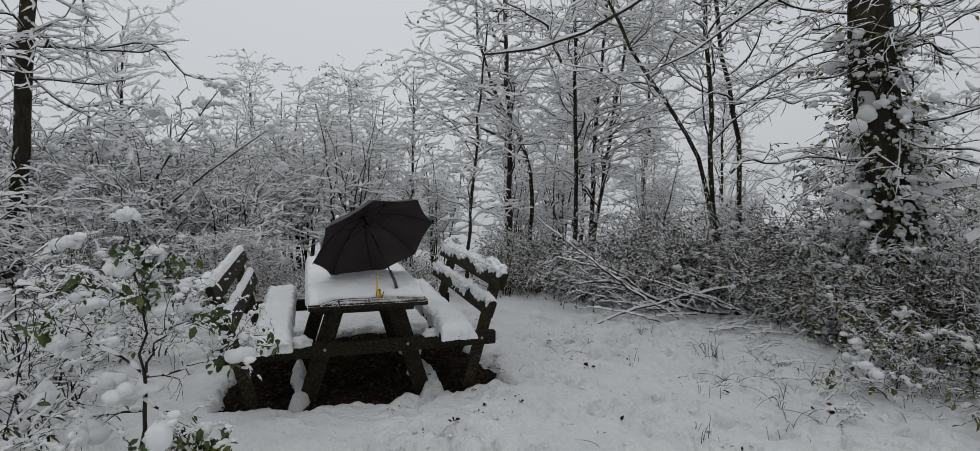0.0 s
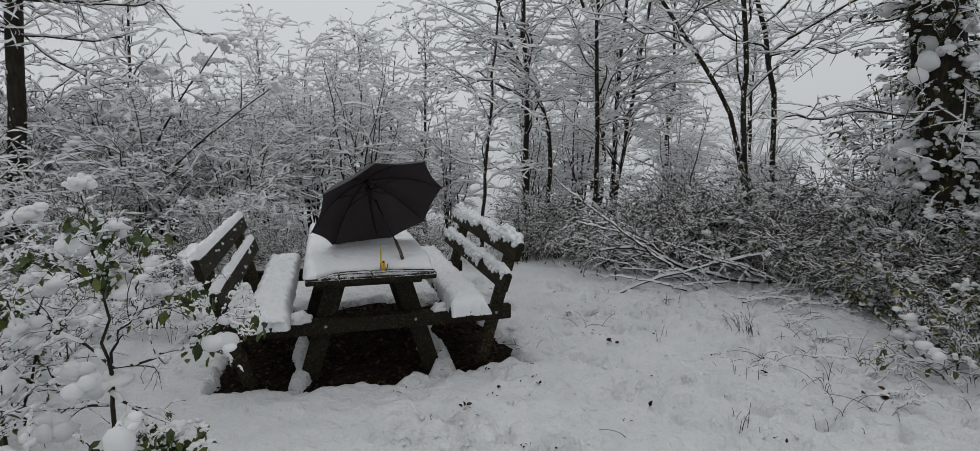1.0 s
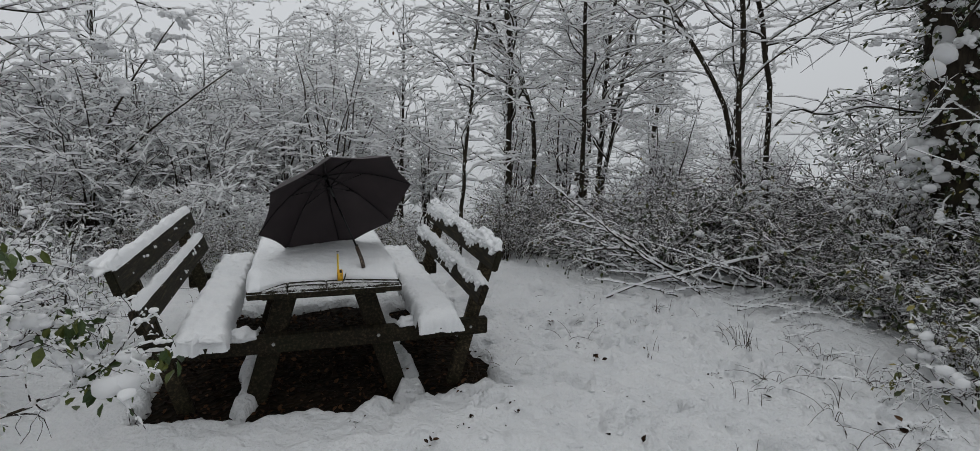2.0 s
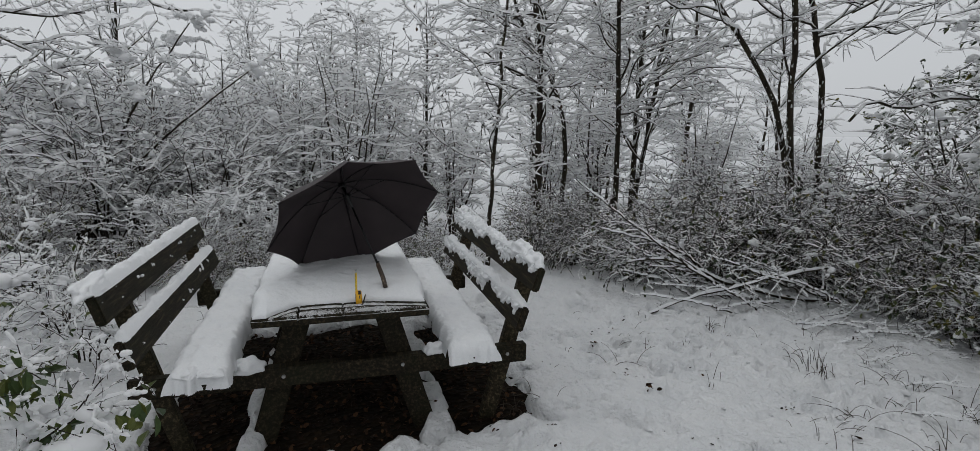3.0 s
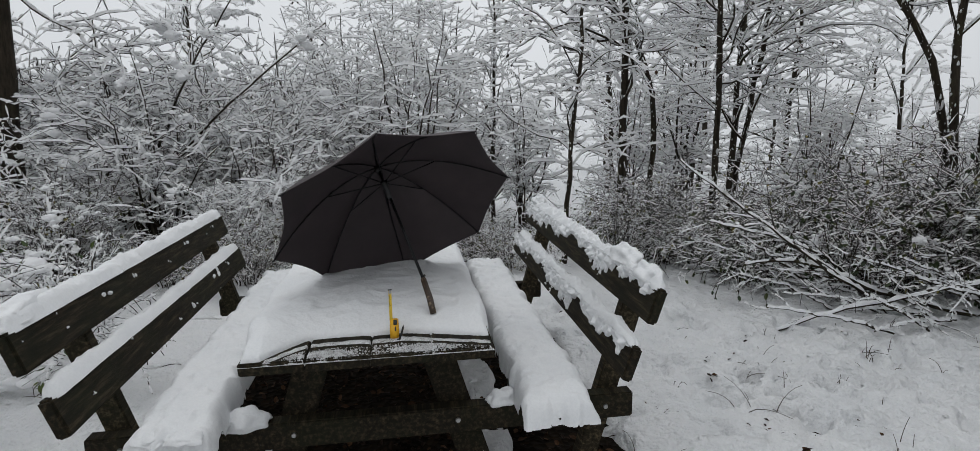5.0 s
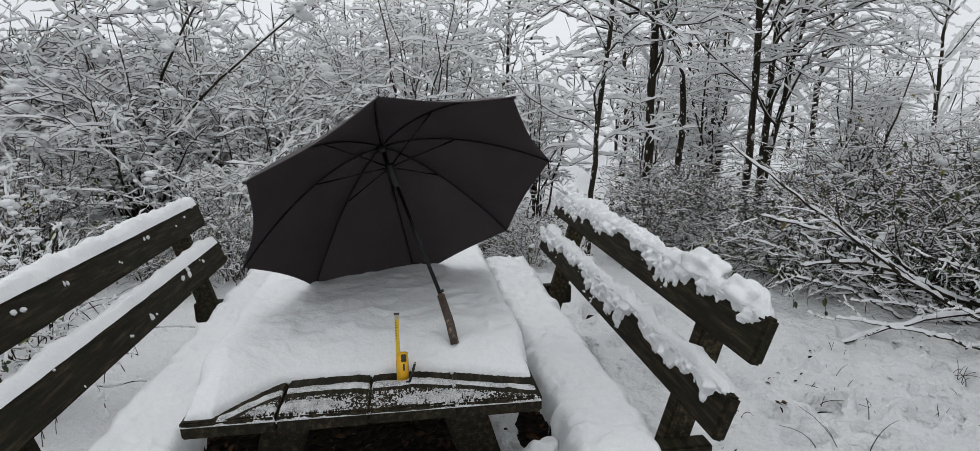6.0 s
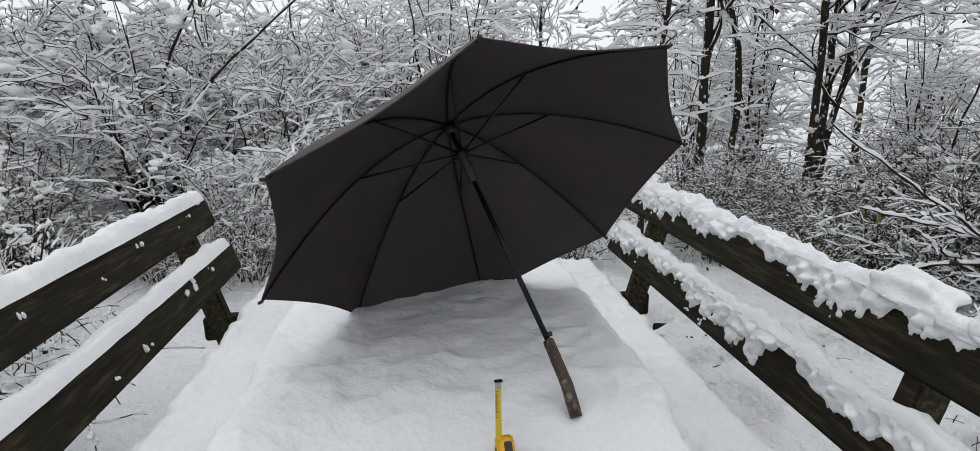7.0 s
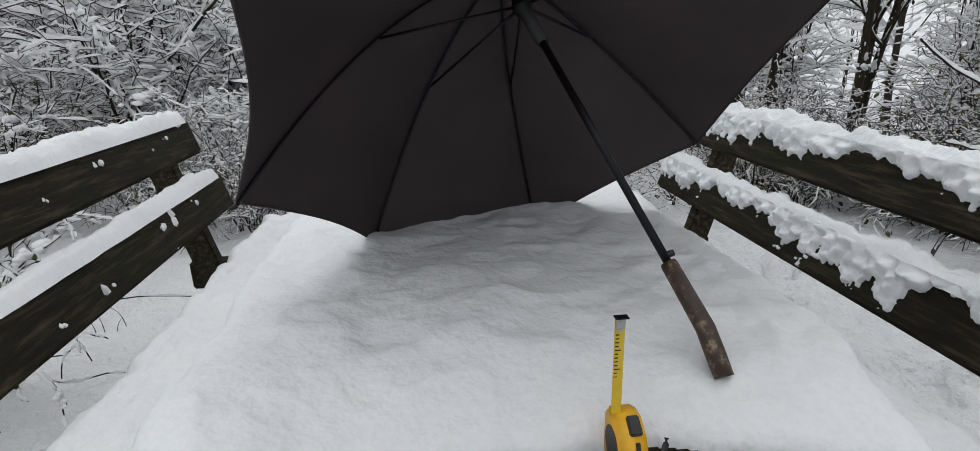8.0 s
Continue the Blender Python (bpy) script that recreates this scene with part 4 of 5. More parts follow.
def dusting(a, b):
    """The thin snow in front of the deep snow: a pressed strip, frost in the grain, a crust along the end; split at the gaps between planks."""
    d = snow_front(a) - b
    e = b + 0.205
    strip = np.exp(-((d - 0.055 + 0.01 * (fbm(a * 9, a * 0 + 4) - 0.47)) / 0.015) ** 4) * np.clip(3.6 * fbm(a * 6 + 11, d * 12 + 3) - 0.3, 0, 1)
    frost = 0.35 * fbm(a * 42, b * 110, 3) + 0.65 * vnoise(a * 330, b * 360) + 0.4 * (fbm(a * 5 + 2, b * 10) - 0.47)
    far = np.clip((d - 0.072) / 0.02, 0, 1)
    rim = np.exp(-((e - 0.030) / 0.026) ** 2) * np.clip(2.6 * fbm(a * 7 + 3, a * 0 + 1.5) - 0.45, 0, 1) * np.clip((0.33 - a) / 0.15, 0, 1)
    h = -0.006 + 0.012 * strip * (0.6 + 0.6 * fbm(a * 40, b * 60)) + far * (0.001 + 0.024 * np.clip(frost - 0.40 + 0.3 * rim, -0.3, 0.28)) + 0.008 * rim * (0.5 + vnoise(a * 60, b * 60))
    gap = np.exp(-((a + 0.206) / 0.004) ** 2) + 0.5 * np.exp(-(a / 0.003) ** 2)
    inside = np.minimum(edge(a, -0.41, 0.41, 0.02), np.clip((e + 0.008 * (fbm(a * 40, a * 0) - 0.3)) / 0.008, 0, 1))
    return (h - 0.03 * gap) * inside - 0.012 * (1 - inside), 0 * a, 0 * b


slab("snow_layer", -0.44, 0.44, -0.20, 1.80, TOP_Z + 0.001, top_snow, TABLE, "thick lumpy snow lying on the tabletop", 190, 300)
slab("snow_crust", -0.41, 0.41, -0.208, 0.0, TOP_Z + 0.001, dusting, TABLE, "thin crust of snow and frost at the tabletop's end", 620, 170, FROST)


def seat_snow(side):
    def height(a, b):
        c = np.abs(a)
        ragged = 0.055 * (fbm(b * 12 + side * 7, a * 0) - 0.47)
        lo = -0.262 + 0.05 * vnoise(a * 13 + side * 3, b * 0 + 4) + 0.035 * vnoise(a * 37, b * 0 + side)
        h = (0.068 + 0.03 * (fbm(a * 6 + side * 20, b * 4) - 0.47) + 0.026 * (billow(a * 14, b * 14) - 0.5) + 0.012 * (billow(a * 33, b * 33, 1) - 0.5)) * edge(c, 0.515 + ragged, 0.785 + ragged, 0.05) * edge(b, lo, 1.78, 0.07)
        h = h * (1 - 0.45 * np.clip(1 - (b - lo) / 0.3, 0, 1) * fbm(a * 11 + 5, b * 11 + side, 2))
        rim = 1 - np.minimum(edge(c, 0.515 + ragged, 0.785 + ragged, 0.02), edge(b, lo, 1.78, 0.03))
        return h - 0.03 * rim, 0 * a, 0 * b
    return height


for side in (-1, 1):
    lo, hi = (0.51, 0.80) if side > 0 else (-0.80, -0.51)
    slab("snow_layer", lo, hi, -0.29, 1.80, 0.4445, seat_snow(side), TABLE, "thick lumpy snow lying on a bench seat", 60, 300)


def ridge(b0, b1, width, height, m, label, seed, n=220, k=15, lump=0.3):
    """Rounded snow along the top of a board."""
    s = np.linspace(b0, b1, n)[:, None]
    c = np.linspace(-1, 1, k)[None]
    f = 1 + lump * 2 * (fbm(s * 9 + seed * 13, c * 1.2 + seed) - 0.47) + lump * 1.2 * (fbm(s * 24 + seed, c * 2 + seed, 3) - 0.44)
    f = np.clip(f, 0.22, 2)
    end = np.sqrt(np.clip(np.minimum(s - b0, b1 - s) / 0.03, 0.02, 1))
    a = c * width / 2 * (0.85 + 0.5 * (fbm(s * 12 + seed * 5, c * 0 + 2) - 0.3)) * (0.4 + 0.6 * end)
    z = height * f * end * np.sqrt(np.clip(1 - np.abs(c) ** 2.6, 0, 1)) - 0.012 * np.abs(c) ** 3
    V = np.stack([a + 0 * s, s + 0 * c, z], -1).reshape(-1, 3)
    ob = sheet_part("snow_ridge", V, grid_faces(n, k), SNOW, None, "", True)
    ob.matrix_world = m
    return tagged(ob, label, "snow")


def back_frame(side, a, z):
    return TABLE @ pose(side * a, BACK_MID[side], z + BACK_LIFT[side], 0, side * BACK_TILT, 0)


for side in (-1, 1):
    for k, (_, a, z) in enumerate(BACKS):
        h = (0.05, 0.06)[k]
        ridge(-0.965, 0.975, 0.06 if side < 0 else 0.062, h * 0.72 if side < 0 else h * 0.62, back_frame(side, a, z) @ pose(0, 0, 0.064),
              "soft snow ridge along the top of a backrest board", 3 + k + 5 * side, lump=0.5 if side < 0 else 0.95)
# rounded heaps on the ends of the backrests and on the cross beam
def mound(sx, sy, sz, m, label, seed):
    bm = bmesh.new()
    bmesh.ops.create_icosphere(bm, subdivisions=4, radius=1)
    for v in bm.verts:
        d = v.co.normalized()
        k = 1 + 0.45 * noise.noise(d * 1.6 + Vector((seed, 0, 0))) + 0.09 * noise.noise(d * 4 + Vector((0, seed, 0)))
        v.co = Vector((d.x * sx * k, d.y * sy * k, max(d.z, -0.35) * sz * k))
    ob = part("snow_heap", bm, SNOW, None, "", True)
    ob.matrix_world = m
    return tagged(ob, label, "snow")


UPPER = BACKS[1][1:]
HEAP = "rounded heap of snow on the end of a backrest"
mound(0.055, 0.17, 0.05, back_frame(-1, *UPPER) @ pose(-0.03, -0.84, 0.085), HEAP, 3)
mound(0.045, 0.08, 0.045, back_frame(1, *UPPER) @ pose(-0.003, -0.84, 0.080), HEAP, 5)
mound(0.052, 0.11, 0.055, back_frame(1, *UPPER) @ pose(0.004, -0.60, 0.088), HEAP, 6)
mound(0.04, 0.06, 0.045, back_frame(1, *UPPER) @ pose(0.0, 0.88, 0.10), HEAP, 8)
for a, s, seed in ((-0.47, 0.085, 11), (0.475, 0.065, 12), (-0.56, 0.06, 13)):
    mound(s, s * 0.55, s * 0.62, TABLE @ pose(a, 0.025, 0.408), "small heap of snow on the cross beam", seed)
for a, b, s, seed in ((-0.60, -0.065, 0.06, 21), (-0.70, -0.055, 0.055, 22), (-0.66, 0.03, 0.075, 25)):
    mound(s, s * 0.85, s * 0.34, TABLE @ pose(a, b - 0.125, 0.485), "clod of snow on the end of a bench seat", seed)
# flecks of snow on the inner faces of the other backrest
rg = np.random.RandomState(29)
for _, a, z in BACKS:
    n = 11
    C = np.stack([np.full(n, 0.0215), rg.uniform(-0.95, 0.95, n), rg.uniform(-0.055, 0.055, n)], 1)
    ob = sheet_part("snow_flecks", *clusters(C, 0.0075 * np.exp(rg.normal(0, 0.5, n)), rg, 1.3, False, 3), SNOW, None, "", False, "stuff")
    ob.matrix_world = back_frame(-1, a, z)
    tagged(ob, "small flecks of snow stuck to a backrest board", "snow")
# snow clinging to the inner faces of one backrest: a ragged, holed sheet hanging from each board's top
for k, (_, a, z) in enumerate(BACKS):
    b, v = np.meshgrid(np.linspace(-0.965, 0.975, 460), np.linspace(-0.006, 0.128, 34), indexing="ij")
    reach = 0.016 + 0.125 * np.clip(2.3 * (0.6 * fbm(b * 4.5 + 31 * k, b * 0 + 3, 3) + 0.4 * fbm(b * 19 + 7, b * 0 + 5 * k, 3)) - 0.62, 0, 1)
    reach = reach * np.clip((b + 1.0) / 0.10, 0.25, 1)
    holes = 0.42 * fbm(b * 22 + 7 * k, v * 26, 3) + 0.58 * fbm(b * 62, v * 66 + 5 * k, 2) * 1.2
    cover = holes + 0.30 - 0.66 * np.clip(v / reach, 0, 2) ** 1.2
    lump = 0.25 + 1.9 * vnoise(b * 44 + 3, v * 48 + 9 * k) ** 1.3
    th = np.where(cover > 0.25, 0.003 + 0.026 * np.sqrt(np.clip(cover - 0.25, 0, 1)) * lump * np.clip(1.25 - v / 0.16, 0.3, 1), -0.006)
    f = grid_faces(460, 34)
    f = f[th.ravel()[f].max(1) > 0]
    ob = sheet_part("clinging_snow", np.stack([-0.0205 - th, b, 0.066 - v], -1).reshape(-1, 3), f, SNOW, None, "", True, "stuff")
    ob.matrix_world = back_frame(1, a, z)
    tagged(ob, "ragged sheet of snow clinging to a backrest board", "snow")


# ---------------------------------------------------------------- umbrella
RIM_C = Vector((-0.883, 4.239, 1.093))
AXIS = Vector((-0.500, 0.527, 0.687)).normalized()
E1 = Vector((0.322, -0.081, 0.313))
E1 = (E1 - E1.dot(AXIS) * AXIS).normalized()
E2 = AXIS.cross(E1)
UMB = Matrix((E1, E2, AXIS)).transposed().to_4x4()
UMB.translation = RIM_C
umbrella = thing("umbrella", UMB, "open black stick umbrella lying tilted on the snowy table", "umbrella")
UR, UH = 0.498, 0.262
# how each rib tip stands off its even place: degrees round, metres out, metres along the axis
SPRUNG = ((-1.2, -0.007, 0.005), (0.1, -0.006, -0.001), (0.9, 0.014, -0.007), (2.0, 0.002, 0.005), (3.7, -0.013, 0.018), (1.4, 0.002, -0.019), (-1.7, 0.011, 0.004), (-1.4, 0.002, 0.004))


def sprung(turn, r, z):
    """A point of the canopy at `turn` ribs round and r out, moved as the wind-bent ribs move it."""
    k, q = int(math.floor(turn)), (r / UR) ** 2
    f = turn - k
    da, dr, dz = (SPRUNG[k % 8][c] * (1 - f) + SPRUNG[(k + 1) % 8][c] * f for c in range(3))
    a = radians(45 * turn + da * q)
    return ((r + dr * q) * math.cos(a), (r + dr * q) * math.sin(a), z + dz * q)


def dome(r):
    return UH * (1 - (r / UR) ** 1.95) + 0.004


for k in range(8):
    V, n, m = [], 15, 13
    for i in range(n):
        for j in range(m):
            w = j / (m - 1)
            phi = (w - 0.5) * radians(45)
            q = i / (n - 1)
            slack = math.cos(phi / radians(22.5) * math.pi / 2)
            chord = math.cos(radians(22.5)) / math.cos(phi)
            r = UR * q * (1 - 0.045 * slack * q ** 3) * (1 - (1 - chord) * 0.9)
            V.append(sprung(k + w, r, dome(UR * q) - 0.012 * slack * math.sin(q * math.pi)))
    panel = sheet_part("canopy_panel", V, grid_faces(n, m), CLOTH, umbrella, "black cloth panel", True)
    hem = [V[(n - 1) * m + j] for j in range(m)]
    part("hem", rod([(x, y, z - 0.001) for x, y, z in hem], [0.0016] * m, 5), CLOTH, panel, "", True)
for k in range(8):
    pts = [sprung(k, UR * q, dome(UR * q) - 0.006) for q in np.linspace(0.03, 1.0, 14)]
    rib = part("rib", rod(pts, [0.0026] * 14, 6), BLACK_METAL, umbrella, "", True)
    part("rib_tip", rod([pts[-1], sprung(k, UR * 1.02, dome(UR) - 0.008)], [0.004, 0.003], 6), BLACK_PLASTIC, rib, "", True)
    q = 0.47
    ca, sa = math.cos(radians(45 * k)), math.sin(radians(45 * k))
    part("stretcher", rod([(0.012 * ca, 0.012 * sa, UH - 0.09), sprung(k, UR * q, dome(UR * q) - 0.008)], [0.0026, 0.0026], 6), BLACK_METAL, umbrella, "", True)
TO_LOCAL = UMB.inverted()
crown = Vector((0, 0, UH))
neck = TO_LOCAL @ Vector((-0.730, 4.072, 0.878))
bend = TO_LOCAL @ Vector((-0.688, 4.012, 0.823))
foot = TO_LOCAL @ Vector((-0.667, 3.979, 0.779))


def along(d):
    """A point on the shaft, d below its crown."""
    return crown + (neck - crown).normalized() * d


part("shaft", rod([along(-0.01), neck], [0.0058, 0.0058], 12), BLACK_METAL, umbrella, "", True)
part("ferrule", rod([along(0), along(-0.02), along(-0.06)], [0.014, 0.007, 0.004], 10), BLACK_PLASTIC, umbrella, "", True)
part("notch", rod([along(0.004), along(0.028)], [0.015, 0.013], 12), BLACK_PLASTIC, umbrella, "", True)
part("runner", rod([along(0.085), along(0.10), along(0.105), along(0.175)], [0.016, 0.016, 0.0115, 0.010], 12), BLACK_PLASTIC, umbrella, "", True)
grip = part("handle", rod([neck + (crown - neck).normalized() * 0.004, neck, neck * 0.5 + bend * 0.5, bend, bend * 0.45 + foot * 0.55, foot], [0.0095, 0.0112, 0.0116, 0.0120, 0.0122, 0.0115], 14), HANDLE, umbrella, "worn brown handle with a bent end", True)
up = (crown - neck).normalized()
side_way = (TO_LOCAL.to_3x3() @ Vector((0.9, 0.2, 0.3))).normalized()
part("button", rod([neck + up * 0.014, neck + up * 0.014 + side_way * 0.013], [0.005, 0.0045], 8), BLACK_PLASTIC, grip, "small black push button", True)


# ---------------------------------------------------------------- tape measure
tape = thing("tape_measure", pose(-0.776, 3.866, 0.722, 0, 0, 20) @ Matrix.Scale(0.93, 4), "yellow tape measure standing upright with its blade drawn out", "tape measure")
bm = bmesh.new()
profile = [(-0.030, 0.007), (0.030, 0.007), (0.033, 0.02), (0.033, 0.062), (0.026, 0.071), (0.004, 0.072), (-0.018, 0.057), (-0.032, 0.034)]
bm.faces.new([bm.verts.new((-0.016, y, z)) for y, z in profile])
grown = bmesh.ops.extrude_face_region(bm, geom=list(bm.faces))
bmesh.ops.translate(bm, vec=(0.032, 0, 0), verts=[v for v in grown["geom"] if isinstance(v, bmesh.types.BMVert)])
bmesh.ops.bevel(bm, geom=list(bm.edges), offset=0.004, segments=2, affect="EDGES")
body = part("case", bm, YELLOW_PLASTIC, tape, "", True)
for s in (-1, 1):
    part("side_label", rod([(s * 0.0155, 0.004, 0.036), (s * 0.0166, 0.004, 0.036)], [0.021, 0.0205], 20), BLACK_PLASTIC, body, "round black side label")
part("lock", box((0.014, 0.022, 0.006), pose(0.004, -0.0075, 0.0658, 34.3, 0, 0), 0.0015), BLACK_PLASTIC, body, "black thumb lock")
part("lock_slot", box((0.005, 0.018, 0.003), pose(0.004, -0.0252, 0.0465, 58.7, 0, 0), 0.0008), BLACK_PLASTIC, body, "dark slot below the lock")
part("wrist_loop", rod([(0.008, -0.036, 0.008), (0.018, -0.037, 0.010), (0.027, -0.030, 0.034), (0.033, -0.026, 0.054), (0.035, -0.022, 0.058)], [0.0035, 0.0038, 0.0038, 0.0035, 0.003], 8), BLACK_PLASTIC, tape, "black cord loop", True)
bl = part("blade", box((0.0112, 0.0022, 0.117), pose(-0.011, 0.012, 0.129, -2, 0, 0), 0.0006), BLADE, tape, "yellow steel blade with black marks")
for k in range(20):
    long = k % 5 == 0
    part("tick", box((0.0065 if long else 0.004, 0.0006, 0.0011), pose(-0.0105 - (0.0022 if long else 0.0035), 0.0105 + 0.00002 * k, 0.080 + k * 0.0046, -2, 0, 0), 0), BLACK_PLASTIC, bl)
part("end_hook", box((0.0150, 0.009, 0.0018), pose(-0.011, 0.011, 0.188), 0.0005), BLACK_METAL, bl, "dark metal end hook")
part("tip_plate", box((0.0100, 0.0010, 0.013), pose(-0.011, 0.0112, 0.1800), 0.0003), STEEL, bl, "bright metal plate at the blade tip")
for dz in (0.182, 0.173):
    part("rivet", rod([(-0.011, 0.0112, dz), (-0.011, 0.0099, dz)], [0.0026, 0.0022], 8), STEEL, bl)


# ---------------------------------------------------------------- shrubs beside the camera's way
def build_sapling(name, stem, boughs, tufts, pads, seed, label):
    """A slight bush with a bare stem, drooping leaf tufts at the tips and soft pads of snow on its boughs."""
    rg = np.random.RandomState(seed)
    o = np.array(stem[0])
    bush = thing(name, pose(*o), label, "shrub")
    P0 = line(np.array(stem) - o, 9, rg, 0.006)
    sheet_part("stem", *tubes(P0, np.linspace(0.012, 0.008, 9)[None], 7), BARK, bush, "", True)
    B = np.concatenate([line(np.array(b) - o, 9, rg, 0.010) for b in boughs])
    RB = np.linspace(0.0065, 0.0025, 9)[None] * np.ones((len(B), 1))
    for i in range(len(B)):
        sheet_part("bough", *tubes(B[i:i + 1], RB[i:i + 1], 5), BARK, bush, "", True)
    Q, S = sprout(B, RB, rg, 9, 0.15, 1.0, 0.24, 45, 0.1, 0.25, 7, 0.6, 0.5, level=0.8)
    T, U = sprout(Q, S, rg, 2, 0.2, 1.0, 0.10, 45, 0.0, 0.3, 5, 0.6, 0.5)
    sheet_part("twigs", *joined(tubes(Q, S, 4), tubes(T, np.full_like(U, 0.0013), 3)), TWIG, bush, kind="stuff")
    sheet_part("snow", *joined(caps(B, RB, rg, 0.007, 1.7, 0.4, True, 3), caps(Q, S, rg, 0.0045, 1.7, 0.6, True, 3), caps(T, U, rg, 0.004, 1.7, 0.6, True, 2)), TWIG_SNOW, bush, "snow lying along the twigs", True, "stuff")
    C, D, size = [], [], []
    for x, y, z, n in tufts:
        c = np.array([x, y, z]) - o
        C.append(c + rg.normal(0, 0.05, (3 * n, 3)) * np.array([1, 1, 0.7]))
        D.append(rg.normal(0, 0.6, (3 * n, 3)) + np.array([0, 0, -0.6]))
    C, D = np.concatenate(C), np.concatenate(D)
    sheet_part("leaves", *leaves(C, D, 0.052, rg, 0.6), GREEN, bush, "drooping olive-green leaves", kind="stuff")
    few = rg.rand(len(C)) < 0.12
    top = C[few] + np.array([0, 0, 0.022])
    heaps = [drapes(top, rg.normal(0, 1, top.shape) * np.array([1, 1, 0.2]), 0.020, rg, 0.6, True, 5)]
    for x, y, z, r in pads:
        n = 10
        c = np.array([x, y, z]) - o
        away = unit(rg.normal(0, 1, (n, 3))) * rg.rand(n, 1) ** 0.5 * r * np.array([1.0, 0.8, 0.45])
        heaps.append(lumps(c + away, r * rg.uniform(0.22, 0.50, n), rg, 0.8, True))
    C, D = tips(Q, S, rg, 60, 0.1)
    heaps.append(drapes(C + np.array([0, 0, 0.01]), D, 0.022 * np.exp(rg.normal(-0.1, 0.5, 60)), rg, 0.7, True, 5))
    sheet_part("snow_pads", *joined(*heaps), TWIG_SNOW, bush, "soft pads of snow weighing on the boughs", True, "stuff")
    return bush


LEAFY = "small shrub with green leaves bowed under wet snow"
build_sapling("leafy_shrub", [(-1.53, 2.32, -0.05), (-1.53, 2.32, 0.24), (-1.51, 2.32, 0.52), (-1.51, 2.32, 0.71)],
              [[(-1.51, 2.32, 0.71), (-1.48, 2.30, 0.93), (-1.54, 2.35, 1.14), (-1.62, 2.40, 1.37)], [(-1.50, 2.32, 0.70), (-1.37, 2.30, 0.96), (-1.33, 2.30, 1.07)],
               [(-1.50, 2.32, 0.68), (-1.43, 2.40, 0.67), (-1.34, 2.50, 0.69), (-1.23, 2.55, 0.77)], [(-1.51, 2.32, 0.57), (-1.34, 2.25, 0.50), (-1.18, 2.20, 0.43)],
               [(-1.51, 2.32, 0.69), (-1.71, 2.40, 0.76), (-1.89, 2.45, 0.86), (-2.15, 2.50, 0.89)], [(-1.51, 2.32, 0.52), (-1.80, 2.40, 0.46), (-2.01, 2.40, 0.43)],
               [(-1.52, 2.33, 1.02), (-1.49, 2.40, 1.15), (-1.43, 2.40, 1.21)], [(-1.52, 2.33, 1.0), (-1.71, 2.40, 1.09), (-1.84, 2.40, 1.16)],
               [(-1.40, 2.31, 0.90), (-1.35, 2.50, 0.93), (-1.26, 2.60, 0.95)], [(-1.34, 2.50, 0.69), (-1.21, 2.60, 0.79), (-1.07, 2.70, 0.78)]],
              [(-1.62, 2.40, 1.25, 16), (-1.50, 2.36, 1.06, 20), (-1.30, 2.50, 0.92, 14), (-1.24, 2.56, 0.72, 16), (-1.17, 2.2, 0.42, 16), (-1.34, 2.25, 0.42, 12), (-2.1, 2.5, 0.86, 10), (-1.84, 2.4, 1.1, 10), (-1.08, 2.68, 0.76, 8), (-1.42, 2.4, 1.18, 10)],
              [(-1.62, 2.40, 1.42, 0.055), (-1.60, 2.36, 1.18, 0.085), (-1.48, 2.40, 1.24, 0.06), (-1.55, 2.30, 0.62, 0.10), (-1.33, 2.42, 0.98, 0.06), (-1.28, 2.52, 0.82, 0.06), (-1.20, 2.21, 0.49, 0.05), (-1.95, 2.45, 0.78, 0.10),
               (-1.75, 2.40, 0.60, 0.08), (-2.05, 2.4, 0.52, 0.11), (-1.80, 2.35, 0.40, 0.10)], 251, LEAFY)
build_sapling("leafy_shrub", [(-1.52, 2.02, -0.05), (-1.50, 2.06, 0.2), (-1.46, 2.08, 0.34)],
              [[(-1.50, 2.06, 0.30), (-1.40, 2.10, 0.46), (-1.24, 2.10, 0.50), (-1.16, 2.10, 0.42)], [(-1.50, 2.06, 0.28), (-1.64, 2.0, 0.42), (-1.78, 1.95, 0.45)]],
              [(-1.20, 2.1, 0.44, 18), (-1.38, 2.1, 0.44, 10), (-1.75, 1.95, 0.42, 12)], [(-1.30, 2.1, 0.52, 0.05), (-1.68, 1.98, 0.46, 0.08)], 252, LEAFY)
# x, y, height, stems, spread, clumps of snow
WAYSIDE = [(-2.15, 2.2, 1.0, 5, 0.45, 46), (-2.5, 2.85, 1.15, 6, 0.55, 60), (-2.1, 1.65, 0.7, 5, 0.4, 34), (-3.2, 3.6, 1.15, 7, 0.65, 70), (-3.2, 2.4, 1.3, 7, 0.65, 70), (-3.0, 4.7, 0.7, 6, 0.5, 60), (-3.6, 5.2, 0.9, 7, 0.65, 70), (-2.75, 3.5, 0.55, 6, 0.4, 70)]
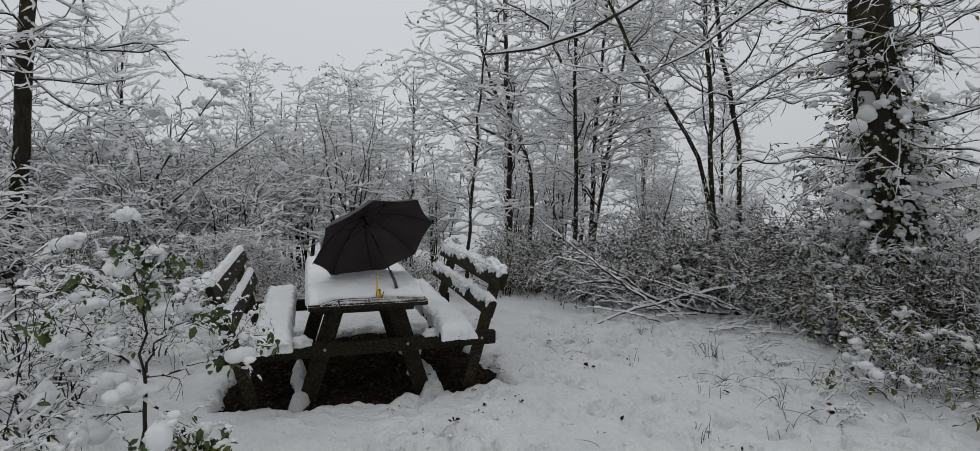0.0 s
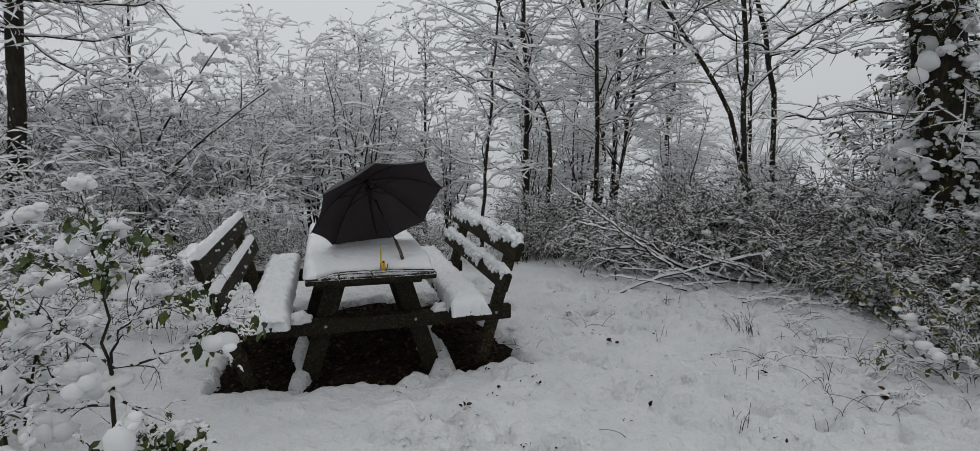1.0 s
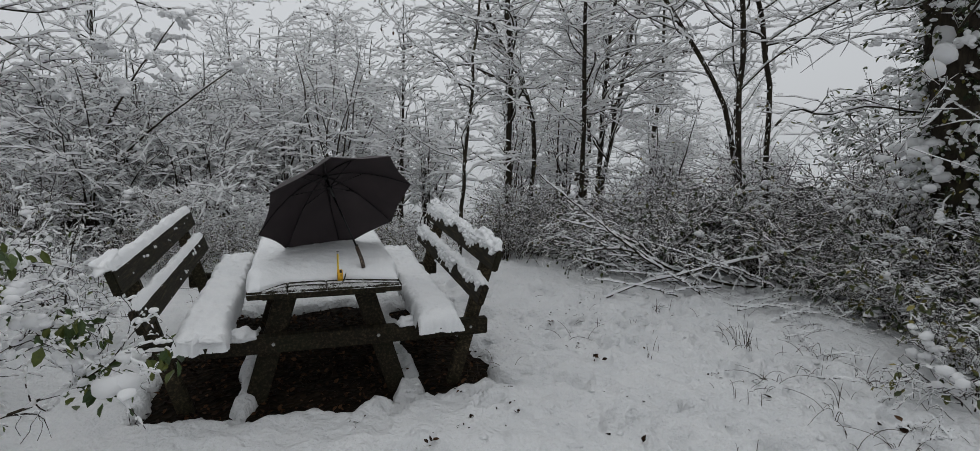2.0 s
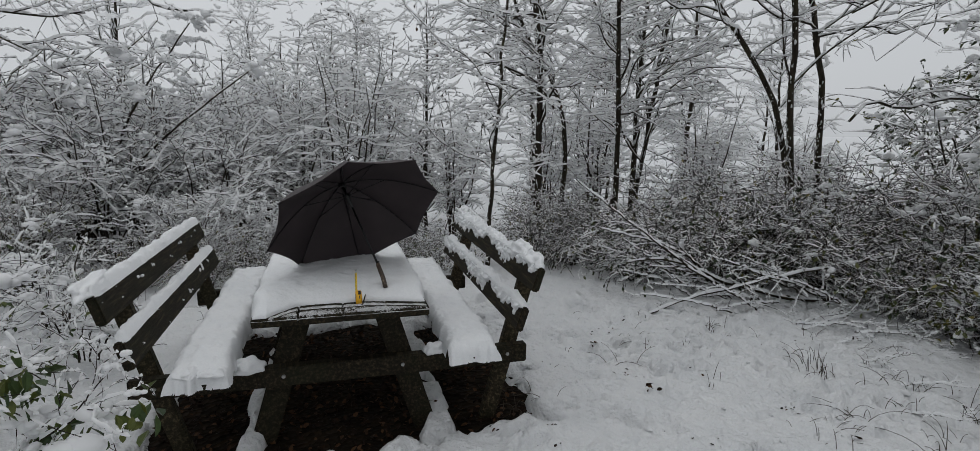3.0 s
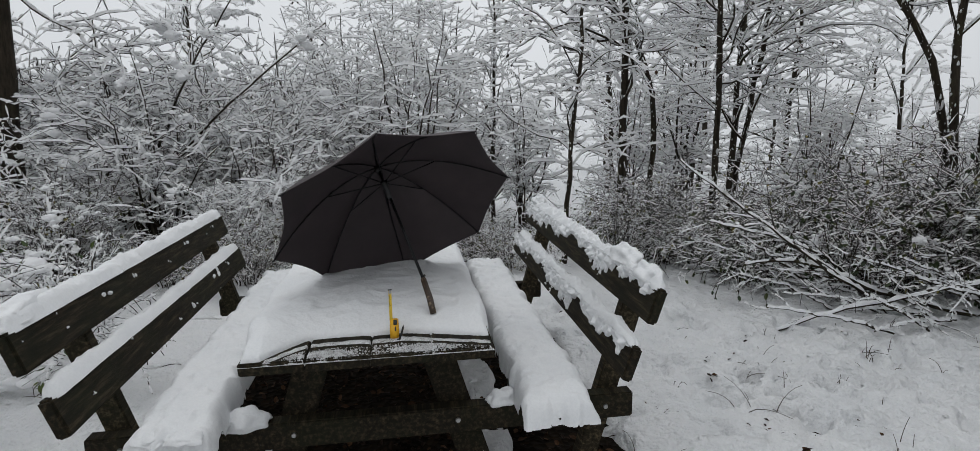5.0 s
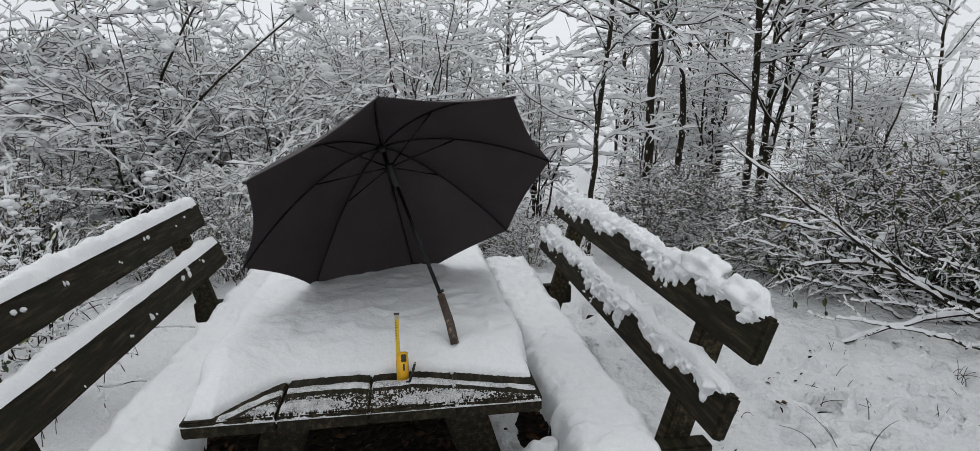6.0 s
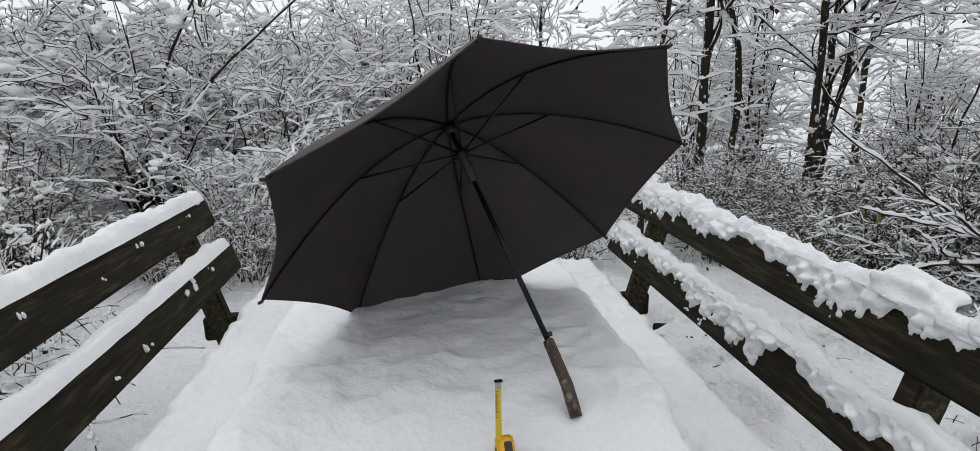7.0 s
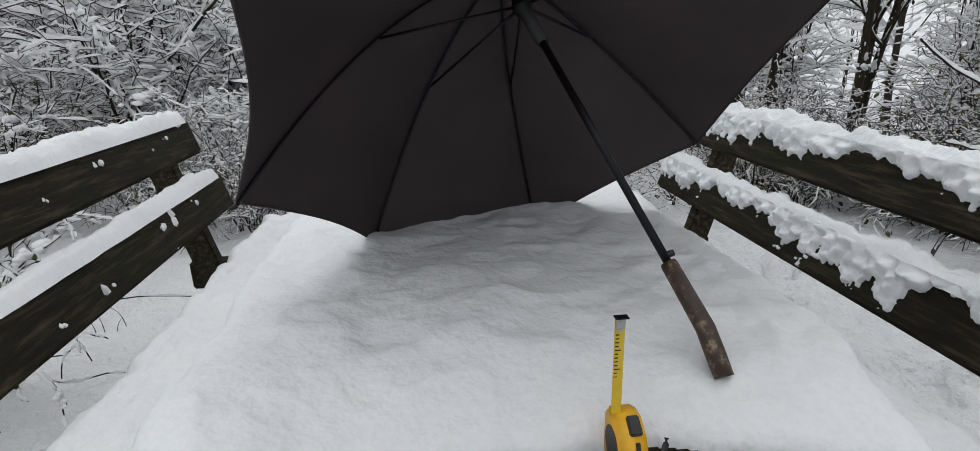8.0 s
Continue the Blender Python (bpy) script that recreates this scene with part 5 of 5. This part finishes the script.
for k, (x, y, h, st, sp, cl) in enumerate(WAYSIDE):
    build_shrub("laden_undergrowth", 200 + k, "low bare shrub bowed under thick pads of snow", st, h, sp, 0.25, 6, 4, 0.40, 0.0075, int(cl * 0.55), 0.040, GREEN, 40, 0.052, 0.0065, 9, 6, True, gaps=0.5, leaf_share=0.3, twist=0.8, level=0.8, f2=2,
                at=(x, y, -0.03), fine_lumps=True)
for k, (x, y, h, lc) in enumerate([(3.5, 5.0, 0.7, 50), (3.1, 4.1, 0.35, 25), (3.6, 5.8, 0.8, 50), (3.9, 4.4, 0.8, 60), (3.45, 4.45, 0.6, 45), (3.8, 3.8, 0.5, 55), (3.5, 5.4, 0.55, 50), (3.7, 3.1, 0.45, 45)]):
    build_shrub("undergrowth_shrub", 220 + k, "low undergrowth with yellowing leaves and snow", 7, h, 0.55, 0.4, 7, 4, 0.32, 0.005, 44, 0.034, OLIVE, int(lc * 3), 0.055, 0.0036, 8, 5, True, gaps=0.55, twist=0.9, f2=2, at=(x, y, -0.03))


# ---------------------------------------------------------------- fallen branches at the clearing's edge
def fallen(name, points, r0, r1, seed, label, twigs=5, twig_len=0.4):
    rg = np.random.RandomState(seed)
    o = np.array(points[0])
    P = line(np.array(points) - o, 22, rg, 0.010)
    R = np.linspace(r0, r1, 22)[None] * rg.uniform(0.9, 1.1, (1, 22))
    Q, S = sprout(P, R, rg, twigs, 0.25, 1.0, twig_len, 40, 0.15, 0.1, 8, 0.5, 0.25)
    T, U = sprout(Q, S, rg, 3, 0.2, 1.0, twig_len * 0.45, 40, 0.05, 0.1, 5, 0.6, 0.25)
    ob = thing(name, pose(*o), label, "branch", "fallen branches")
    sheet_part("limb", *tubes(P, R, 8), BARK, ob, "", True)
    for i in range(len(Q)):
        sheet_part("side_branch", *tubes(Q[i:i + 1], S[i:i + 1], 5), BARK, ob, "", True)
    sheet_part("twigs", *tubes(T, np.clip(U, 0.0018, 0.005), 3), TWIG, ob, kind="stuff")
    sheet_part("snow", *joined(caps(P, R, rg, 0.007, 1.9, 0.14, True, 3), caps(Q, S, rg, 0.005, 1.8, 0.35, False, 2), caps(T, U, rg, 0.005, 1.8, 0.4, False, 2)), SNOW, ob, "snow lying along the limb", True, "stuff")
    return ob


fallen("fallen_branch", [(1.12, 6.2, -0.07), (1.32, 6.2, 0.03), (1.56, 6.2, 0.115), (1.90, 6.2, 0.215), (2.3, 6.25, 0.315), (2.85, 6.3, 0.43), (3.4, 6.4, 0.52)], 0.012, 0.015, 301, "long snow-covered branch lying across a brush pile")
fallen("fallen_branch", [(3.3, 6.6, 0.0), (2.56, 6.5, 0.04), (1.89, 6.5, 0.2), (1.61, 6.5, 0.34), (1.32, 6.5, 0.42), (1.0, 6.45, 0.36)], 0.028, 0.010, 302, "thick fallen limb under snow")
fallen("fallen_branch", [(2.3, 6.4, 0.0), (1.7, 6.4, 0.25), (1.33, 6.4, 0.53), (0.77, 6.4, 0.93), (0.5, 6.45, 1.15)], 0.016, 0.005, 303, "leaning fallen branch with a snowy upper side")
fallen("fallen_branch", [(2.0, 6.7, 0.1), (1.54, 6.6, 0.46), (1.15, 6.6, 0.58), (0.76, 6.6, 0.66)], 0.014, 0.005, 304, "thin fallen branch with a snowy upper side")
rg = np.random.RandomState(31)
for k in range(9):
    x, y = rg.uniform(1.5, 3.3), rg.uniform(6.2, 7.0)
    a, el = rg.uniform(2.4, 3.7), rg.uniform(0.1, 0.7)
    L = rg.uniform(0.7, 1.5)
    d = np.array([math.cos(a) * math.cos(el), math.sin(a) * math.cos(el) * 0.5, math.sin(el)])
    p = np.array([x, y, 0.03])
    fallen("fallen_branch", [p, p + d * L * 0.5 + np.array([0, 0, 0.05]), p + d * L], 0.008, 0.003, 310 + k, "thin dead branch in the brush pile", 5, 0.3)

for k in range(16):
    x, y, a, L = rg.uniform(1.3, 3.1), rg.uniform(6.0, 6.9), rg.uniform(2.3, 4.0), rg.uniform(0.4, 1.0)
    el = rg.uniform(-0.05, 0.55)
    d = np.array([math.cos(a) * math.cos(el), math.sin(a) * math.cos(el) * 0.6, math.sin(el)])
    p = np.array([x, y, rg.uniform(0.02, 0.22)])
    fallen("fallen_branch", [p, p + d * L * 0.5 + np.array([0, 0, 0.03]), p + d * L], 0.010, 0.004, 350 + k, "dark dead stick in the brush pile", 3, 0.25)
for k in range(12):
    x, y, a, L = rg.uniform(2.2, 3.3), rg.uniform(3.2, 5.6), rg.uniform(-1.2, 1.2), rg.uniform(0.15, 0.45)
    p = np.array([x, y, float(land(np.array(x), np.array(y))) - 0.01])
    d = np.array([math.cos(a), math.sin(a), rg.uniform(0.1, 0.9)])
    fallen("fallen_branch", [p, p + d * L * 0.5 + np.array([0, 0, 0.02]), p + d * L], 0.004, 0.002, 370 + k, "thin twig poking out of the snow", 3, 0.14)
for k in range(7):
    x, y, a, L = rg.uniform(1.9, 3.0), rg.uniform(5.6, 6.15), rg.uniform(-0.5, 0.5), rg.uniform(0.5, 0.9)
    d = np.array([math.cos(a), math.sin(a), 0.03])
    p = np.array([x, y, 0.03])
    fallen("fallen_branch", [p, p + d * L * 0.5 + np.array([0, 0, 0.035]), p + d * L], 0.006, 0.003, 330 + k, "thin dark stick lying on the snow", 3, 0.22)


# ---------------------------------------------------------------- grass and fallen leaves
def tuft(x, y, count, height, seed, bend=0.5):
    rg = np.random.RandomState(seed)
    z = float(land(np.array(x), np.array(y))) - 0.05
    a = rg.uniform(0, 6.3, count)
    s = np.linspace(0, 1, 7)[None, :, None]
    d = np.stack([np.cos(a), np.sin(a), np.zeros(count)], 1)
    L = height * rg.uniform(0.5, 1.2, (count, 1, 1))
    P = rg.normal(0, 0.05, (count, 1, 3)) * np.array([1, 1, 0]) + d[:, None] * L * bend * rg.uniform(0.2, 1.3, (count, 1, 1)) * s ** 2 + np.array([0, 0, 1.0]) * L * (s - 0.45 * bend * s ** 3)
    R = np.full((count, 7), 0.0023) * np.linspace(1.1, 0.5, 7)
    ob = thing("grass_tuft", pose(x, y, z), "dry grass stalks poking through the snow", "grass", "dry grass in the clearing")
    for i in range(count):
        sheet_part("stalk", *tubes(P[i:i + 1], R[i:i + 1], 4), STRAW, ob)


rg = np.random.RandomState(41)
for k, (x, y) in enumerate([(0.90, 5.35), (1.0, 5.9), (1.95, 4.87), (2.0, 5.1), (1.8, 5.4), (1.25, 4.6), (2.25, 4.4), (2.5, 4.7), (2.1, 3.6), (1.7, 4.1), (2.6, 5.2), (2.3, 5.5), (1.5, 5.65), (0.2, 4.35), (2.5, 3.7), (1.35, 3.3),
                            (2.35, 4.1), (2.7, 4.4), (2.2, 4.75), (2.45, 5.05), (0.75, 4.9), (-1.75, 2.95), (-1.3, 2.6), (-2.6, 4.4), (-2.9, 5.2), (-3.0, 4.5), (-2.5, 5.6), (-1.0, 6.2)]):
    tuft(x, y, rg.randint(3, 8), rg.uniform(0.12, 0.26), 400 + k, rg.uniform(0.3, 1.0))

# tufts that stand out: place, stalks, height, bend
for k, (x, y, n, h, bend) in enumerate([(0.93, 5.42, 11, 0.17, 1.5), (1.21, 4.61, 6, 0.20, 1.5), (2.02, 4.92, 16, 0.30, 0.35), (1.88, 4.26, 14, 0.26, 1.5), (2.16, 3.92, 12, 0.28, 1.4), (1.82, 4.08, 5, 0.20, 0.6), (2.45, 4.82, 9, 0.26, 0.7),
                                        (1.45, 5.2, 5, 0.14, 0.6), (1.62, 5.75, 7, 0.22, 0.5), (2.3, 3.5, 8, 0.26, 1.2), (1.95, 3.3, 5, 0.22, 0.5), (2.62, 4.3, 9, 0.3, 1.0), (0.0, 4.35, 7, 0.16, 0.7), (0.08, 4.1, 5, 0.14, 0.9)]):
    tuft(x, y, n, h * 0.75, 460 + k, bend)

for k in range(48):
    x, y = 3.1 - 2.8 * rg.rand() ** 1.5, rg.uniform(2.9, 6.1)
    tuft(x, y, rg.randint(1, 5), rg.uniform(0.06, 0.18), 500 + k, rg.uniform(0.2, 1.1))

# leaves lying on the bare ground under the table, and specks on the snow
n = 2600
a, b = rg.uniform(-1.05, 1.1, n), rg.uniform(-0.2, 1.75, n)
x, y = TX + a * CT - b * ST, TY + a * ST + b * CT
ok = bare(x, y) > 0.6
x, y = x[ok], y[ok]
z = -0.042 + 0.05 * (fbm(x * 4, y * 4) - 0.47) + 0.02 * (fbm(x * 16, y * 16) - 0.47)
ph = rg.uniform(0, 6.3, len(x))
litter = sheet_part("fallen_leaves", *leaves(np.stack([x, y, z], 1), np.stack([np.cos(ph), np.sin(ph), rg.uniform(-0.2, 0.5, len(x))], 1), 0.038, rg, 0.0), BROWN)
tagged(litter, "wet brown leaves strewn on the bare ground under the table", "leaves", kind="stuff")
n = 220
hub = rg.randint(0, 46, n)
x = rg.uniform(-0.7, 2.9, 46)[hub] + rg.normal(0, 0.035, n)
y = rg.uniform(2.0, 6.4, 46)[hub] + rg.normal(0, 0.035, n)
ok = bare(x, y) < 0.1
x, y = x[ok], y[ok]
ij = np.clip(np.searchsorted(XS, x), 1, len(XS) - 1), np.clip(np.searchsorted(YS, y), 1, len(YS) - 1)
ph = rg.uniform(0, 6.3, len(x))
specks = sheet_part("leaf_specks", *leaves(np.stack([x, y, GZ[ij] + 0.004], 1), np.stack([np.cos(ph), np.sin(ph), rg.uniform(-0.1, 0.35, len(x))], 1), 0.022, rg, 0.0), BROWN)
tagged(specks, "small dark withered leaves scattered on the snow", "leaves", kind="stuff")

# single dead leaves and bark scraps in footprints
for x, y, n, size in ((0.53, 5.21, 5, 0.045), (0.82, 4.47, 5, 0.042), (0.91, 3.45, 4, 0.034), (-0.18, 3.37, 4, 0.036), (0.0, 3.62, 4, 0.036), (2.4, 3.72, 4, 0.075), (1.82, 4.07, 3, 0.04), (0.35, 3.1, 3, 0.032)):
    i, j = np.searchsorted(XS, x), np.searchsorted(YS, y)
    ph = rg.uniform(0, 6.3, n)
    spot = np.stack([rg.normal(0, size * 0.6, n), rg.normal(0, size * 0.4, n), np.full(n, 0.006)], 1)
    ob = sheet_part("dead_leaf", *leaves(spot, np.stack([np.cos(ph), np.sin(ph), rg.uniform(-0.1, 0.5, n)], 1), size, rg, 0.0), BROWN)
    ob.location = (x, y, GZ[i, j] + 0.004)
    tagged(ob, "wet brown dead leaf lying on the snow", "leaf")

# clods kicked up where the snow was trodden
n = 420
hub = rg.randint(0, 90, n)
x = rg.uniform(-0.5, 2.7, 90)[hub] + rg.normal(0, 0.16, n)
y = rg.uniform(1.6, 6.0, 90)[hub] + rg.normal(0, 0.16, n)
ok = bare(x, y) < 0.05
x, y = x[ok], y[ok]
ij = np.clip(np.searchsorted(XS, x), 1, len(XS) - 1), np.clip(np.searchsorted(YS, y), 1, len(YS) - 1)
clods = sheet_part("snow_clods", *lumps(np.stack([x, y, GZ[ij] - 0.003], 1), 0.014 * np.exp(rg.normal(0, 0.4, len(x))), rg, 0.5, True), TRODDEN, None, "", True)
tagged(clods, "small clods of snow scattered on the trodden ground", "snow", kind="stuff")
